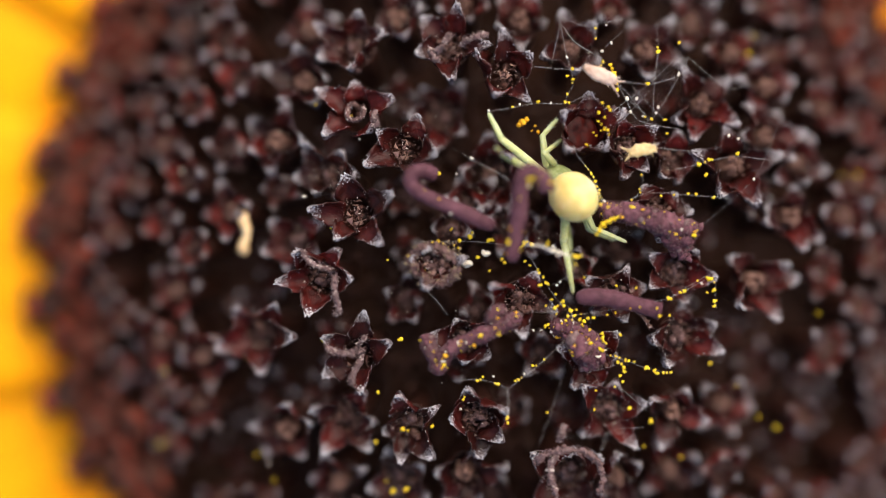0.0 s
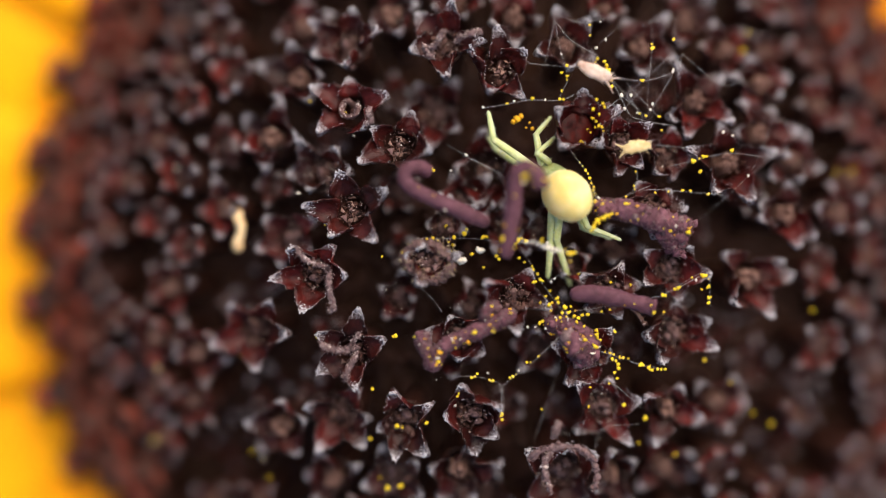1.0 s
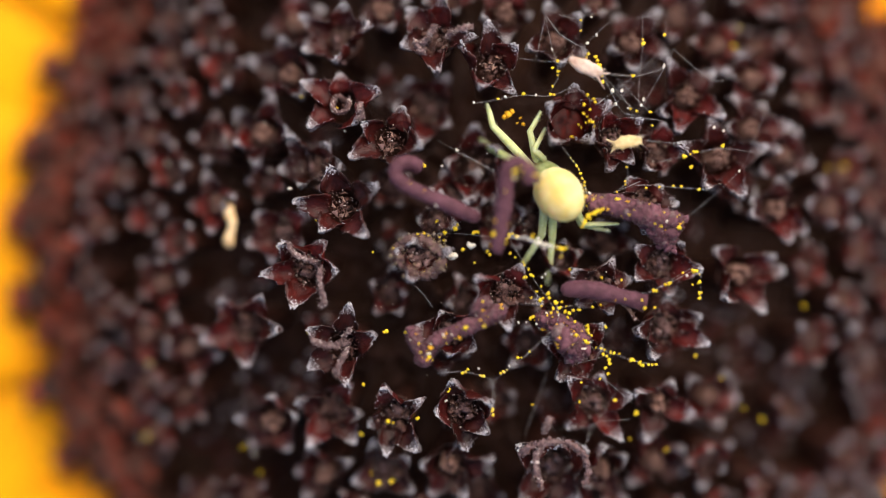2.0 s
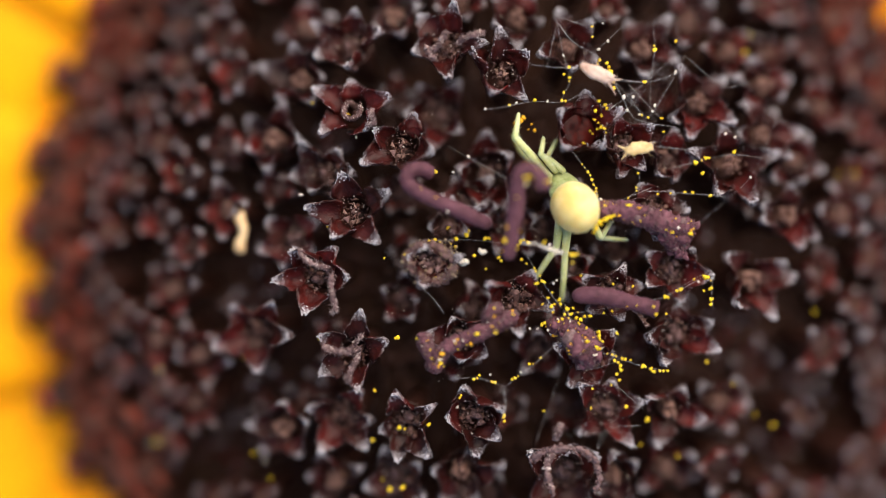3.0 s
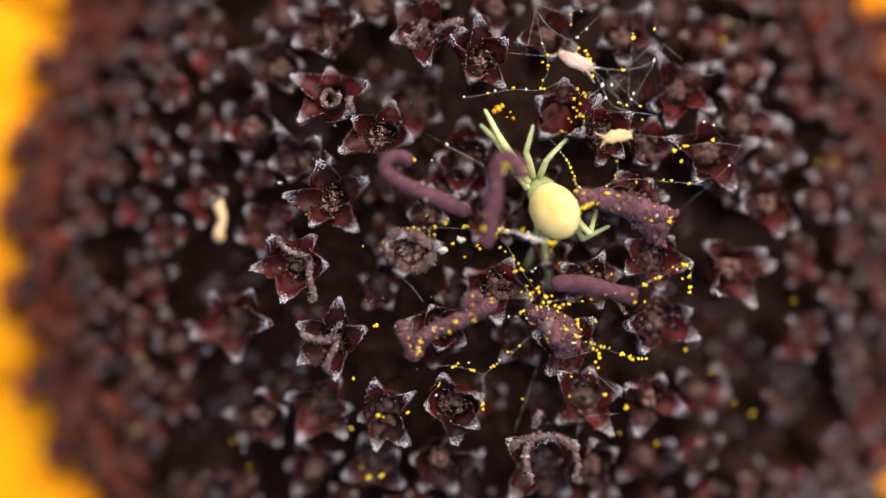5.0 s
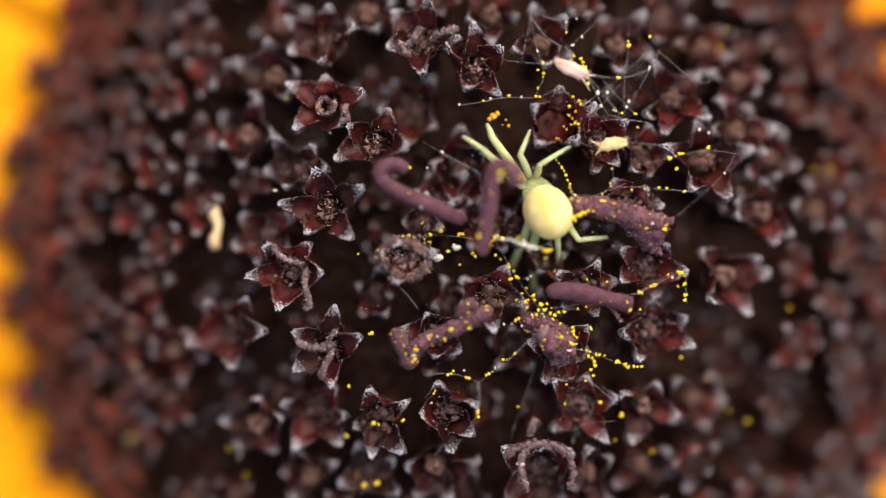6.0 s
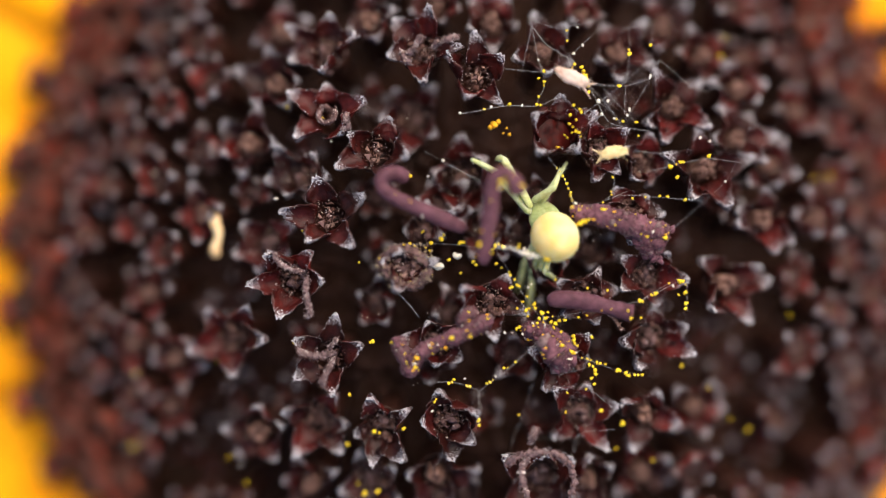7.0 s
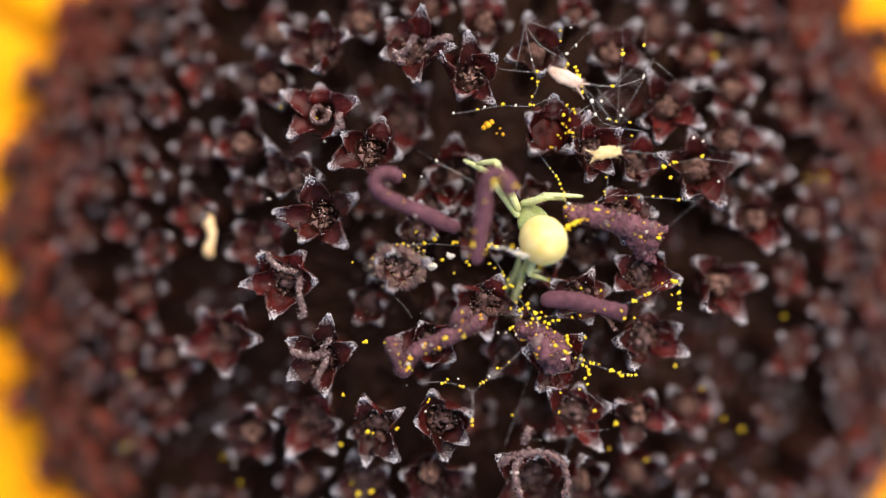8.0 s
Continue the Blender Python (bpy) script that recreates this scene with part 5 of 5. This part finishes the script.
# a dusted floret: crumbs of pollen round its rim
for k in range(230):
    w = rnd.uniform(0, 6.28)
    q = rnd.gauss(40, 7)
    speck(at(772 + q * math.cos(w), 466 + 0.8 * q * math.sin(w), 0.08 + rnd.uniform(-0.14, 0.12)), rnd.choice((0.008, 0.011, 0.015, 0.022)), rnd, flower, rnd.choice((0, 3, 3, 3, 3, 3, 3)))
speck(at(824, 463, 0.1), 0.10, rnd, flower, 2)
speck(at(859, 447, 0.15), 0.07, rnd, flower, 2)
# loose grains on the florets: plan place, size in plan units; negative: cream
LOOSE_A = [
    (626, 212, 6), (565, 190, 3), (591, 188, 3), (545, 350, -5), (578, 600, 4), (710, 598, 6), (716, 754, 6), (724, 757, 3), (767, 749, 5), (592, 594, 5),
    (690, 460, 3), (590, 405, 3), (778, 308, 6), (585, 248, 3), (640, 250, -3), (660, 235, -3), (672, 690, 4),
]
LOOSE_B = [
    (665, 782, 11), (485, 850, 9), (455, 805, 9), (683, 852, 7), (700, 862, 6), (722, 858, 6), (435, 636, 8), (290, 657, 11), (283, 785, 13), (340, 215, 9),
    (1330, 62, 14), (1323, 96, 13), (1355, 146, 12), (1490, 310, 11), (1520, 308, 13), (1302, 684, 8), (1342, 737, 9), (1374, 757, 12), (1448, 556, 10), (1205, 810, 9),
    (1432, 257, -13), (322, 303, -9), (362, 158, -9), (968, 730, 8), (1140, 790, 7), (1110, 718, 6), (1148, 740, 6), (1250, 640, 6), (475, 820, -8),
]
for u, v, size in LOOSE_A + LOOSE_B:
    x, y = plan(u, v)
    p = dome_frame(x, y, 0.16 if abs(size) < 7 else 0.0).translation + AXIS
    speck(p, abs(size) * STEP * (0.7 if abs(size) < 7 else 0.26), rnd, flower, 2 if size < 0 else 0)


# pale grains over the crown, put there in place of sparkling highlights
bm = bmesh.new()
for k in range(620):
    x, y = placed[rnd.randrange(len(placed))]
    a, r = rnd.uniform(0, 6.28), rnd.uniform(0.16, 0.36)
    p = dome_frame(x + r * math.cos(a), y + r * math.sin(a), rnd.uniform(-0.2, 0.05)).translation
    grain(bm, p, rnd.choice((0.004, 0.005, 0.006, 0.008, 0.012)) * MM, rnd)
tagged(part("flecks", bm, CREAM, flower, "fine pale specks on the florets in place of glints"), kind="stuff")


motions()
